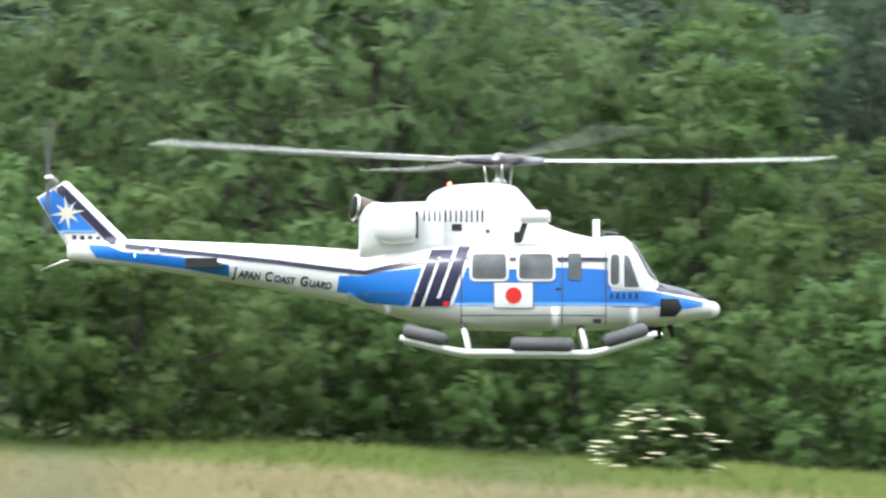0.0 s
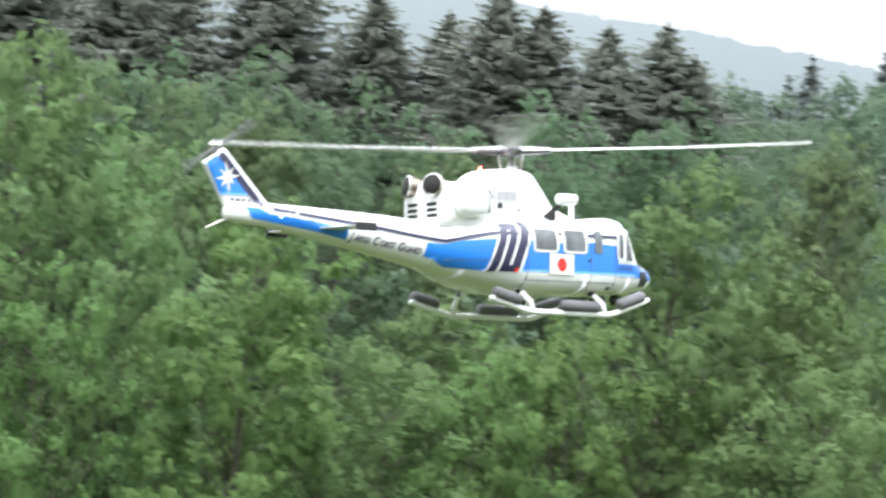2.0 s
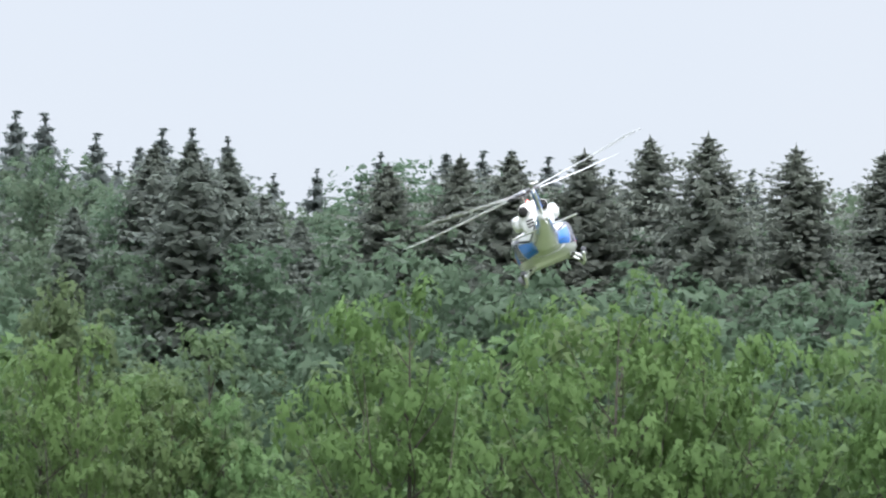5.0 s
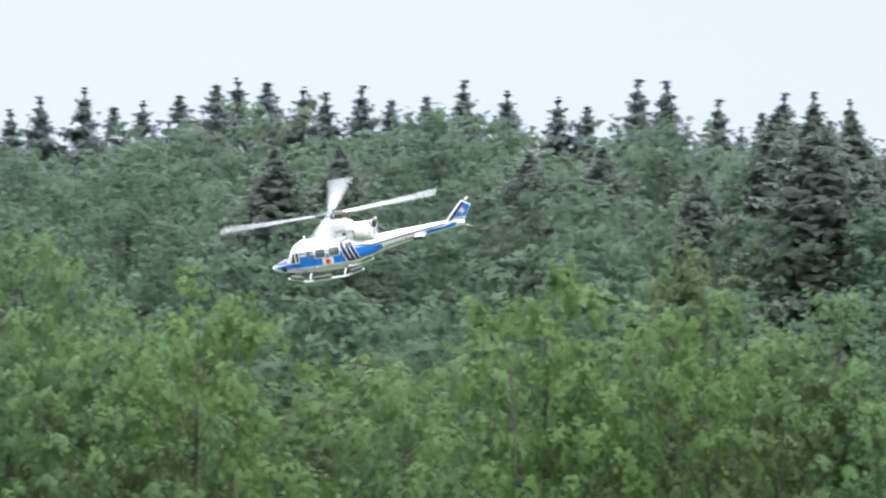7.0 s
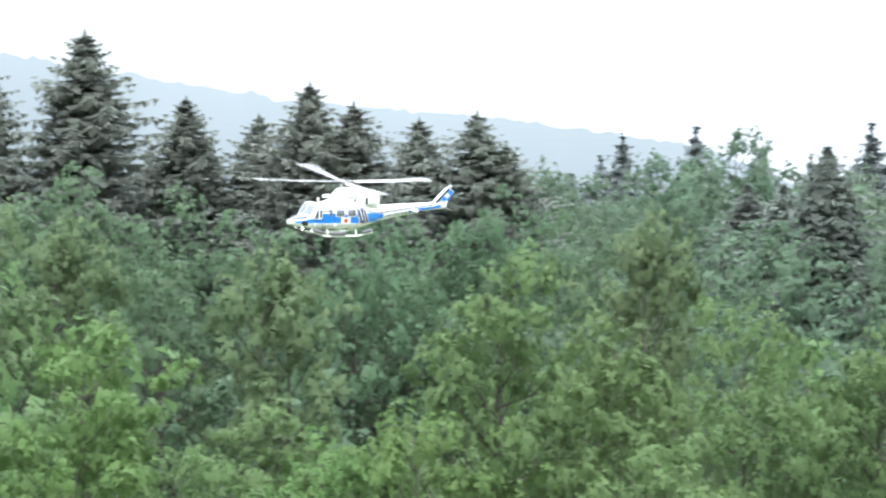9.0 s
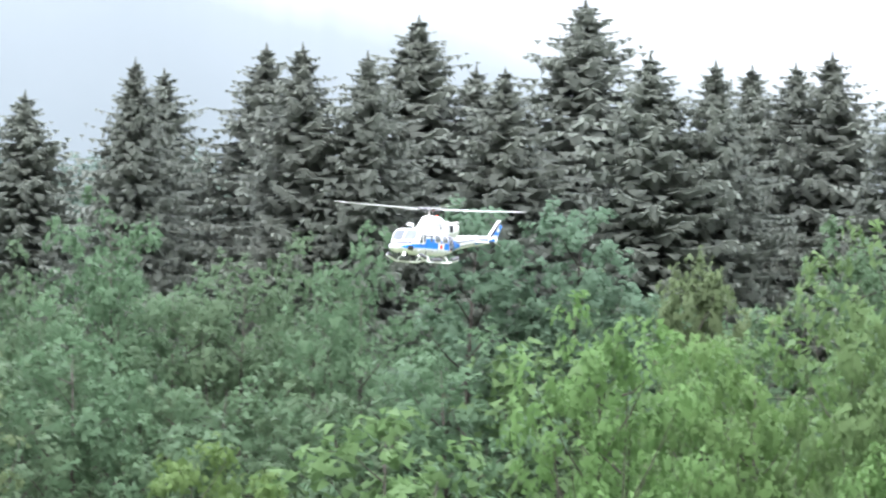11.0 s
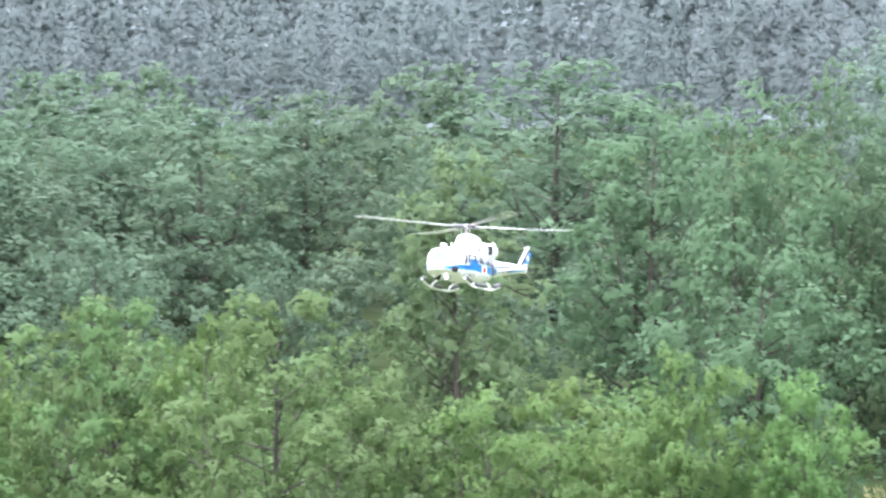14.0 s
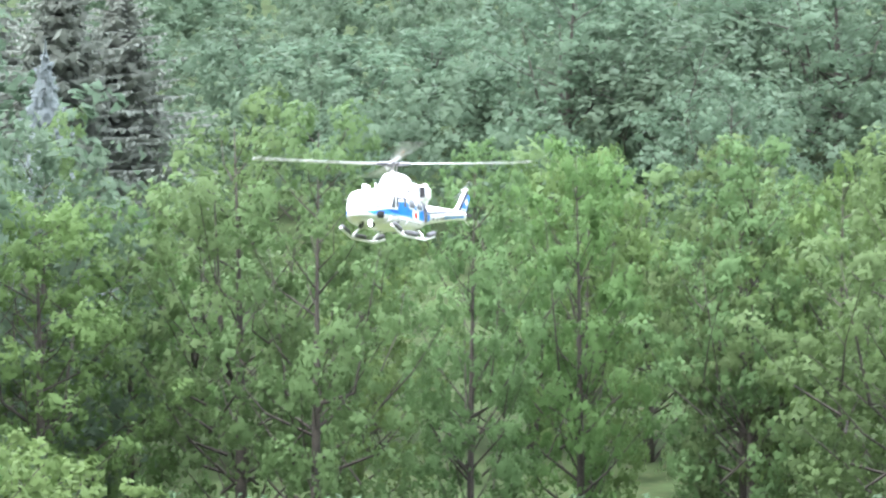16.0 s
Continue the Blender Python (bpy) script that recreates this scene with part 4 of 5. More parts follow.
for side in (-1, 1):
    bm = loft(dense([(-0.338, -0.190, -0.150, 0.010, 2.2), (-0.328, -0.208, -0.132, 0.026, 2.4), (-0.28, -0.220, -0.124, 0.036, 2.6), (-0.235, -0.216, -0.120, 0.036, 2.8), (-0.222, -0.212, -0.124, 0.030, 2.8)]), 20)
    bmesh.ops.translate(bm, vec=(0, side * 0.112, 0), verts=bm.verts[:])
    part("air_intake", bm, WHITE, helicopter, "bulged white intake fairing", smooth=True)
    bm = bmesh.new()
    bmesh.ops.create_cube(bm, size=1)
    for v in bm.verts:
        v.co = Vector((-0.2205 + v.co.x * 0.006, side * (0.115 + v.co.y * 0.05), -0.168 + v.co.z * 0.072))
    part("intake_mouth", bm, BLACK, helicopter, "dark intake mouth")

# fin
bm = bmesh.new()
outline = [(-1.000, -0.212), (-1.170, -0.046), (-1.180, -0.044), (-1.256, -0.090), (-1.178, -0.212), (-1.160, -0.250), (-1.050, -0.250)]
middle = (-1.125, -0.165)
loops = []
for y, inset in ((-0.004, 1.0), (-0.011, 0.86), (0.011, 0.86), (0.004, 1.0)):
    loops.append([bm.verts.new((middle[0] + (x - middle[0]) * inset, y, middle[1] + (z - middle[1]) * inset)) for x, z in outline])
for a, b in zip(loops, loops[1:] + loops[:1]):
    for k in range(len(outline)):
        k2 = (k + 1) % len(outline)
        if (a is loops[1]) or (a is loops[3]):
            continue
        bm.faces.new((a[k], a[k2], b[k2], b[k]))
for k in range(len(outline)):
    k2 = (k + 1) % len(outline)
    bm.faces.new((loops[3][k], loops[3][k2], loops[0][k2], loops[0][k]))
bm.faces.new(loops[1])
bm.faces.new(list(reversed(loops[2])))
bmesh.ops.recalc_face_normals(bm, faces=bm.faces[:])
hulls.append(bm.copy())
part("tail_fin", bm, WHITE, helicopter, "swept white fin painted blue")

trees_of_faces = []
for h in hulls:
    trees_of_faces.append(BVHTree.FromBMesh(h))
    h.free()


def skin(x, z, side):
    """The outermost point of the painted skin at x, z on one side."""
    best = None
    for tree in trees_of_faces:
        hit, normal, _, _ = tree.ray_cast(Vector((x, side * 1.0, z)), Vector((0, -side, 0)))
        if hit and (best is None or hit.y * side > best[0].y * side):
            best = (hit, normal)
    return best


def lay(bm, side, layer):
    """Drapes a flat figure (x, z) over the skin of one side."""
    gone = []
    for v in bm.verts:
        got = skin(v.co.x, v.co.z, side)
        if got is None:
            gone.append(v)
            continue
        normal = got[1] if got[1].y * side > 0 else -got[1]
        v.co = got[0] + normal * 0.0014 * layer
    bmesh.ops.delete(bm, geom=gone, context="VERTS")


def panel(name, figure, mat, side, layer=1, label="", parent=None, grid=(0.02, 0.011)):
    """A painted or glazed figure on the skin: outline of (x, z) points, cut fine enough to follow the curve."""
    bm = bmesh.new()
    bm.faces.new([bm.verts.new((x, 0, z)) for x, z in figure])
    for axis, step in ((0, grid[0]), (2, grid[1])):
        lo, hi = min(v.co[axis] for v in bm.verts), max(v.co[axis] for v in bm.verts)
        k = math.floor(lo / step) + 1
        while k * step < hi:
            co, no = [0, 0, 0], [0, 0, 0]
            co[axis], no[axis] = k * step, 1
            bmesh.ops.bisect_plane(bm, geom=bm.verts[:] + bm.edges[:] + bm.faces[:], plane_co=co, plane_no=no)
            k += 1
    lay(bm, side, layer)
    for f in bm.faces:
        f.normal_update()
        if f.normal.y * side < 0:
            f.normal_flip()
    me = bpy.data.meshes.new(name)
    bm.to_mesh(me)
    bm.free()
    me.materials.append(mat)
    me.polygons.foreach_set("use_smooth", [True] * len(me.polygons))
    ob = new(name, me)
    ob.parent = parent or helicopter
    if label:
        tagged(ob, label)
    return ob


def box(x0, x1, z0, z1):
    return [(x0, z0), (x1, z0), (x1, z1), (x0, z1)]


def rounded(x0, x1, z0, z1, r):
    pts = []
    for cx, cz, a0 in ((x1 - r, z1 - r, 0), (x0 + r, z1 - r, 90), (x0 + r, z0 + r, 180), (x1 - r, z0 + r, 270)):
        for k in range(4):
            a = radians(a0 + k * 30)
            pts.append((cx + r * math.cos(a), cz + r * math.sin(a)))
    return pts


def disc(x, z, r, n=20):
    return [(x + r * math.cos(2 * math.pi * k / n), z + r * math.sin(2 * math.pi * k / n)) for k in range(n)]


def stripe(points, width):
    """A band of even width along (x, z) points."""
    up = [(x, z + width / 2) for x, z in points]
    return up + [(x, z - width / 2) for x, z in reversed(points)]


def lettering(words, x0, x1, z0, z1, side, mat, parent, name="lettering"):
    """Slanted capitals draped along the line from (x0, z0) to (x1, z1); words: (text, size) pieces set one after another."""
    made, pen = bmesh.new(), 0.0
    for text, size, gap in words:
        curve = bpy.data.curves.new("letters", "FONT")
        curve.body, curve.size, curve.shear, curve.offset = text, size, 0.25, 0.03 * size
        ob = bpy.data.objects.new("letters", curve)
        me = bpy.data.meshes.new_from_object(ob)
        xs = [v.co.x for v in me.vertices]
        lo, hi = min(xs), max(xs)
        for v in me.vertices:
            v.co.x += pen - lo
        pen += hi - lo + gap
        made.from_mesh(me)
        bpy.data.objects.remove(ob)
        bpy.data.curves.remove(curve)
        bpy.data.meshes.remove(me)
    span = pen - words[-1][2]
    for v in made.verts:
        u, h = v.co.x / span, v.co.y
        if side > 0:
            u = 1 - u
        v.co = Vector((x0 + (x1 - x0) * u, 0, z0 + (z1 - z0) * u + h))
    lay(made, side, 3)
    me = bpy.data.meshes.new(name)
    made.to_mesh(me)
    made.free()
    me.materials.append(mat)
    ob = new(name, me)
    ob.parent = parent
    return tagged(ob, "dark slanted capital letters")


def slanted(x, z, w, h, lean=0.34):
    """A leaning bar that stands on (x, z)."""
    return [(x, z), (x + w, z), (x + w + lean * h, z + h), (x + lean * h, z + h)]


for side in (-1, 1):
    # cabin band, with a pointed front along the nose
    panel("blue_band", [(-0.40, -0.352), (-0.355, -0.375), (-0.25, -0.385), (0.40, -0.385), (0.50, -0.392), (0.545, -0.384), (0.555, -0.374), (0.47, -0.358), (0.41, -0.347), (0.30, -0.347), (0.292, -0.290),
                        (0.15, -0.284), (-0.20, -0.284), (-0.31, -0.293), (-0.365, -0.305), (-0.43, -0.303), (-0.437, -0.345)], BLUE, side, 1, "bright blue painted band")
    # boom band and dark stripe
    panel("blue_band", [(-1.115, -0.219), (-1.06, -0.221), (-1.02, -0.238), (-0.862, -0.252), (-0.729, -0.273), (-0.729, -0.304), (-0.862, -0.281), (-1.09, -0.252)], BLUE, side, 1, "bright blue painted band")
    panel("dark_stripe", stripe([(-1.012, -0.222), (-0.862, -0.238), (-0.60, -0.266), (-0.45, -0.286), (-0.36, -0.296), (-0.30, -0.283), (-0.21, -0.268), (-0.125, -0.267)], 0.011), NAVY, side, 2, "navy blue pin stripe")
    for xa, xb in ((-0.100, -0.080), (0.028, 0.046)):
        panel("dark_stripe", stripe([(xa, -0.263), (xb, -0.263)], 0.010), NAVY, side, 2, "navy blue pin stripe")
    panel("dark_stripe", stripe([(0.155, -0.263), (0.29, -0.263)], 0.010), NAVY, side, 2, "navy blue pin stripe")
    panel("hood_stripe", [(0.43, -0.330), (0.50, -0.343), (0.545, -0.358), (0.548, -0.363), (0.47, -0.352), (0.415, -0.342)], NAVY, side, 2, "navy blue nose hood")
    # three slanted bars joined into a mark
    panel("emblem_ground", slanted(-0.241, -0.388, 0.118, 0.160, 0.36), WHITE, side, 2, "white field of the emblem")
    for x, w, h0 in ((-0.233, 0.025, 0.148), (-0.199, 0.026, 0.148), (-0.163, 0.030, 0.156)):
        panel("emblem_bar", slanted(x, -0.386, w, h0, 0.36), NAVY, side, 3, "navy slanted bar")
    panel("emblem_bar", slanted(-0.210 + 0.36 * 0.128, -0.258, 0.014, 0.020, 0.36), NAVY, side, 3, "navy slanted bar")
    panel("emblem_bar", slanted(-0.175, -0.386, 0.016, 0.020, 0.36), NAVY, side, 3, "navy slanted bar")
    panel("emblem_dot", box(-0.146, -0.133, -0.386, -0.374), RED, side, 4, "small red square")
    # flag
    flag = panel("flag_panel", box(-0.012, 0.090, -0.391, -0.326), WHITE, side, 3, "white flag with a red disc and a thin edge")
    panel("flag_edge", box(-0.014, 0.092, -0.393, -0.324), LINE, side, 2)
    panel("disc", disc(0.039, -0.359, 0.0215, 24), RED, side, 4, "red disc", flag)
    # windows in white frames
    for x0, x1, z0, z1, mat, kind in ((-0.078, 0.026, -0.322, -0.244, GLASS, "window"), (0.047, 0.150, -0.322, -0.244, GLASS, "window"), (0.184, 0.219, -0.318, -0.248, PALE_GLASS, "window"), (0.290, 0.326, -0.337, -0.243, GLASS, "window")):
        if x1 - x0 > 0.05 or x0 > 0.28:
            rim = panel("window_frame", rounded(x0, x1, z0, z1, 0.014), WHITE, side, 3, "white rounded window frame")
            panel("pane", rounded(x0 + 0.007, x1 - 0.007, z0 + 0.007, z1 - 0.007, 0.009), mat, side, 4, "dark tinted pane", rim)
        else:
            panel("window", rounded(x0, x1, z0, z1, 0.004), mat, side, 3, "narrow pale pane")
    rim = panel("window_frame", [(0.326, -0.342), (0.385, -0.342), (0.345, -0.238), (0.326, -0.238)], WHITE, side, 3)
    panel("pane", [(0.333, -0.336), (0.372, -0.336), (0.345, -0.256), (0.333, -0.250)], GLASS, side, 4, "tinted triangular pane", rim)
    panel("window_frame", stripe([(0.024, -0.284), (0.048, -0.284)], 0.012), WHITE, side, 3)
    panel("chin_window", [(0.430, -0.366), (0.478, -0.366), (0.488, -0.392), (0.470, -0.410), (0.428, -0.412)], BLACK, side, 3, "dark chin window")
    # doors and seams
    for pts in ([(-0.10, -0.232), (-0.10, -0.43)], [(0.168, -0.235), (0.168, -0.435)], [(0.284, -0.235), (0.284, -0.435)]):
        (xa, za), (xb, zb) = pts
        panel("door_seam", [(xa - 0.0012, za), (xa + 0.0012, za), (xb + 0.0012, zb), (xb - 0.0012, zb)], LINE, side, 3)
    for x0, x1, z in ((-0.36, -0.21, -0.352), (-0.12, 0.28, -0.225), (0.30, 0.41, -0.388), (-0.10, 0.285, -0.41)):
        panel("seam", stripe([(x0, z), (x1, z)], 0.0022), LINE, side, 3)
    panel("door_handle", box(0.150, 0.165, -0.345, -0.339), BLACK, side, 4)
    panel("step_light", box(0.250, 0.272, -0.428, -0.418), PALE_GLASS, side, 4)
    # cowling hatch and registration, shown as plain bars
    panel("cowling_vent", box(-0.128, -0.101, -0.181, -0.163), BLACK, side, 2, "small dark grille")
    panel("cowling_vent", box(-0.036, -0.026, -0.187, -0.178), BLACK, side, 2)
    for k in range(6):
        x = -0.204 + k * 0.0285
        for u in (0.0, 0.0135):
            panel("marking_bar", box(x + u, x + u + 0.0042, -0.158, -0.126), NAVY, side, 2)
    for k in range(5):
        panel("marking_bar", box(0.296 + k * 0.0165, 0.302 + k * 0.0165, -0.367, -0.352), NAVY, side, 3)
    # boom lettering between the blue fields
    panel("letter_field", [(-0.727, -0.276), (-0.440, -0.312), (-0.440, -0.345), (-0.727, -0.303)], WHITE, side, 1, "white field for the letters")
    lettering([("J", 0.034, 0.002), ("APAN", 0.025, 0.013), ("C", 0.034, 0.002), ("OAST", 0.025, 0.013), ("G", 0.034, 0.002), ("UARD", 0.025, 0)],
              -0.722, -0.450, -0.3015, -0.3385, side, NAVY, helicopter)
    # fin: blue field, star, dark and white edge stripes, small marks
    fine = (0.012, 0.008)
    panel("fin_field", [(-1.198, -0.078), (-1.210, -0.070), (-1.247, -0.092), (-1.192, -0.184), (-1.092, -0.184)], BLUE, side, 2.5, "blue painted fin", grid=fine)
    panel("fin_stripe", [(-1.196, -0.062), (-1.184, -0.056), (-1.034, -0.205), (-1.040, -0.217), (-1.054, -0.217), (-1.202, -0.072)], NAVY, side, 3, "navy stripe along the fin's edge", grid=fine)
    star = []
    for k in range(16):
        r = 0.050 if k % 4 == 0 else (0.040 if k % 2 == 0 else 0.014)
        a = radians(22.5 * k + 8)
        star.append((-1.172 + r * math.cos(a), -0.132 + r * math.sin(a)))
    panel("star", star, GOLD, side, 4, "pale eight-pointed star", grid=fine)
    for k in range(5):
        panel("marking_bar", box(-1.158 + k * 0.0215, -1.146 + k * 0.0215, -0.203 - k * 0.0012, -0.192 - k * 0.0012), NAVY, side, 2)
    for x in (-0.960, -0.930):
        panel("marking_bar", box(x, x + 0.012, -0.243, -0.232), WHITE, side, 3)

# windscreen halves and hood, draped from the front
def front_panel(name, figure, mat, layer, label=""):
    """A figure (y, z) draped on the slope of the nose from straight ahead."""
    bm = bmesh.new()
    bm.faces.new([bm.verts.new((0, y, z)) for y, z in figure])
    for axis, step in ((1, 0.015), (2, 0.012)):
        lo, hi = min(v.co[axis] for v in bm.verts), max(v.co[axis] for v in bm.verts)
        k = math.floor(lo / step) + 1
        while k * step < hi:
            co, no = [0, 0, 0], [0, 0, 0]
            co[axis], no[axis] = k * step, 1
            bmesh.ops.bisect_plane(bm, geom=bm.verts[:] + bm.edges[:] + bm.faces[:], plane_co=co, plane_no=no)
            k += 1
    gone = []
    for v in bm.verts:
        hit, normal, _, _ = trees_of_faces[0].ray_cast(Vector((1.0, v.co.y, v.co.z)), Vector((-1, 0, 0)))
        if hit is None:
            gone.append(v)
            continue
        v.co = hit + normal * 0.0014 * layer
    bmesh.ops.delete(bm, geom=gone, context="VERTS")
    return part(name, bm, mat, helicopter, label, smooth=True)


for side in (-1, 1):
    front_panel("windscreen", [(side * 0.008, -0.312), (side * 0.128, -0.312), (side * 0.140, -0.295), (side * 0.134, -0.226), (side * 0.118, -0.214), (side * 0.008, -0.210)], PALE_GLASS, 3, "pale reflecting windscreen half")
    front_panel("hood_panel", [(side * 0.004, -0.324), (side * 0.124, -0.326), (side * 0.100, -0.345), (side * 0.055, -0.360), (side * 0.004, -0.362)], NAVY, 2, "glossy navy nose hood")


def solid(name, mat, parent, points, radii, sides=10, label=""):
    return part(name, tube(bmesh.new(), points, radii, sides), mat, parent, label, smooth=True)


def block(name, mat, parent, centre, size, label="", bevel=0.2, turn=None):
    bm = bmesh.new()
    bmesh.ops.create_cube(bm, size=1)
    for v in bm.verts:
        v.co = Vector(a * b for a, b in zip(v.co, size))
    if bevel:
        bmesh.ops.bevel(bm, geom=bm.edges[:], offset=min(size) * bevel, segments=2, profile=0.5, affect="EDGES")
    m = Matrix.Translation(centre) @ (turn or Matrix())
    bmesh.ops.transform(bm, matrix=m, verts=bm.verts[:])
    return part(name, bm, mat, parent, label)


def ball(name, mat, parent, centre, size, label=""):
    bm = bmesh.new()
    bmesh.ops.create_uvsphere(bm, u_segments=16, v_segments=10, radius=1)
    for v in bm.verts:
        v.co = Vector(centre) + Vector(a * b for a, b in zip(v.co, size))
    return part(name, bm, mat, parent, label, smooth=True)


ball("radar_nose", WHITE, helicopter, (0.570, 0, -0.391), (0.027, 0.026, 0.0235), "round white nose radome")
for y in (-0.035, 0.035):
    solid("probe", BLACK, helicopter, [(0.53, y, -0.352), (0.585, y, -0.356)], [0.0022, 0.0015], 6)
solid("cable_cutter", BLACK, helicopter, [(0.46, 0, -0.43), (0.47, 0, -0.465)], [0.009, 0.006], 8, "black fitting under the nose")
housing = solid("search_lamp", BLACK, helicopter, [(0.392, 0.045, -0.446), (0.402, 0.045, -0.449), (0.430, 0.045, -0.451), (0.440, 0.045, -0.452)], [0.008, 0.017, 0.018, 0.019], 14, "black lamp housing under the nose")
solid("lamp_lens", LAMP, housing, [(0.4385, 0.045, -0.452), (0.4405, 0.045, -0.4522)], [0.0125, 0.012], 14, "lit lamp lens facing ahead")
solid("camera_pod", BLACK, helicopter, [(0.405, -0.045, -0.440), (0.405, -0.045, -0.452), (0.408, -0.045, -0.470)], [0.010, 0.016, 0.010], 12, "black camera pod under the nose")
# roof fittings
block("antenna", WHITE, helicopter, (0.262, 0, -0.172), (0.019, 0.006, 0.050), "white blade antenna")
solid("handrail", LINE, helicopter, [(0.278, 0.03, -0.196), (0.282, 0.03, -0.180), (0.318, 0.03, -0.182), (0.322, 0.03, -0.200)], [0.003] * 4, 6)
ball("beacon", BEACON, helicopter, (-0.135, 0, -0.054), (0.006, 0.006, 0.009), "red flashing beacon")
hoist = solid("rescue_hoist", WHITE, helicopter, [(0.055, -0.155, -0.148), (0.062, -0.155, -0.148), (0.128, -0.155, -0.148), (0.137, -0.155, -0.148)], [0.012, 0.018, 0.018, 0.011], 14, "white rescue hoist drum on an arm")
solid("hoist_arm", BLACK, hoist, [(0.055, -0.10, -0.205), (0.068, -0.150, -0.168), (0.070, -0.155, -0.150)], [0.009, 0.008, 0.007], 8, "black hoist arm")
block("hoist_motor", BLACK, hoist, (0.050, -0.135, -0.202), (0.020, 0.022, 0.030), "black hoist motor")
# exhausts and rear grilles
for side in (-1, 1):
    a, b = Vector((-0.335, side * 0.040, -0.128)), Vector((-0.392, side * 0.062, -0.118))
    pipe = solid("exhaust_pipe", HOT, helicopter, [a, b], [0.027, 0.035], 16, "heat-stained metal exhaust pipe")
    d = (b - a).normalized()
    # flat black disc across the end of the pipe
    solid("exhaust_mouth", MOUTH_BLACK, pipe, [b + d * 0.0005, b + d * 0.002], [0.032, 0.032], 16, "flat black disc across the mouth")
    solid("exhaust_lip", METAL, pipe, [b - d * 0.006, b + d * 0.001], [0.0365, 0.0365], 16)
    for z in (-0.178, -0.196, -0.214):
        block("rear_grille", BLACK, helicopter, (-0.3785, side * 0.045, z), (0.004, 0.045, 0.011), "dark grille slot", 0)
# stabilisers
for side in (-1, 1):
    bm = bmesh.new()
    sections = []
    for y, x0, x1 in ((0.03, -0.735, -0.835), (0.20, -0.748, -0.835), (0.21, -0.755, -0.828)):
        sections.append([bm.verts.new((x, side * y, -0.272 + h)) for x, h in ((x0, 0), (x0 - 0.02, 0.006), (x1, 0.0015), (x1, -0.0015), (x0 - 0.02, -0.006))])
    for p, q in zip(sections, sections[1:]):
        for k in range(5):
            bm.faces.new((p[k], p[(k + 1) % 5], q[(k + 1) % 5], q[k]))
    bm.faces.new(sections[0])
    bm.faces.new(sections[-1])
    part("stabiliser", bm, WHITE, helicopter, "white horizontal tail plane")
for side in (-1, 1):
    block("tip_plate", BLACK, helicopter, (-0.792, side * 0.2125, -0.274), (0.086, 0.004, 0.026), "dark end plate", 0.3)
solid("tail_bumper", METAL, helicopter, [(-1.145, 0, -0.258), (-1.18, 0, -0.262), (-1.245, 0, -0.288)], [0.004, 0.004, 0.003], 6, "thin metal tail bumper")
for side in (-1, 1):
    ball("marker_lamp", LAMP, helicopter, (-0.985, side * 0.039, -0.247), (0.0018, 0.0018, 0.0018))
# landing gear: skids with folded floats
for side in (-1, 1):
    y = side * 0.19
    skid = solid("skid", WHITE, helicopter, [(-0.264, y, -0.472), (-0.252, y, -0.475), (-0.125, y, -0.505), (-0.09, y, -0.511), (0.24, y, -0.513), (0.275, y, -0.506), (0.395, y, -0.468), (0.420, y, -0.459)],
                 [0.008, 0.0095, 0.0095, 0.0095, 0.0095, 0.0095, 0.0095, 0.008], 10, "white skid tube with turned-up ends")
    for a, b in (((-0.255, -0.452), (-0.140, -0.478)), ((0.03, -0.488), (0.20, -0.490)), ((0.280, -0.482), (0.395, -0.446))):
        pa, pb = Vector((a[0], y + side * 0.006, a[1])), Vector((b[0], y + side * 0.006, b[1]))
        d = (pb - pa).normalized() * 0.008
        solid("float", FLOAT, skid, [pa, pa + d * 0.4, pa + d * 1.6, pb - d * 1.6, pb - d * 0.4, pb], [0.008, 0.014, 0.0185, 0.0185, 0.014, 0.008], 12, "packed grey rubber float")
    for x in (-0.085, 0.228):
        solid("strut", WHITE, helicopter, [(x - 0.012, side * 0.10, -0.436), (x - 0.008, side * 0.150, -0.452), (x, side * 0.182, -0.482), (x + 0.004, y, -0.510)], [0.009, 0.009, 0.008, 0.008], 8, "white curved skid strut")
        block("clamp", BLACK, helicopter, (x - 0.010, side * 0.14, -0.446), (0.018, 0.022, 0.014), "black strut clamp")

# main rotor
rotor = new("main_rotor")
rotor.parent = helicopter
solid("mast", METAL, helicopter, [(0, 0, -0.055), (0, 0, -0.042), (0, 0, -0.036), (0, 0, 0.0)], [0.020, 0.020, 0.012, 0.011], 14, "metal rotor mast")
for a in range(3):
    t = radians(120 * a + 40)
    solid("push_rod", METAL, helicopter, [(0.036 * math.cos(t), 0.036 * math.sin(t), -0.054), (0.044 * math.cos(t), 0.044 * math.sin(t), 0.0)], [0.004, 0.004], 6)
solid("hub", HUB, rotor, [(0, 0, -0.020), (0, 0, -0.010), (0, 0, 0.008), (0, 0, 0.018), (0, 0, 0.024)], [0.022, 0.040, 0.038, 0.020, 0.008], 16, "metal rotor hub")
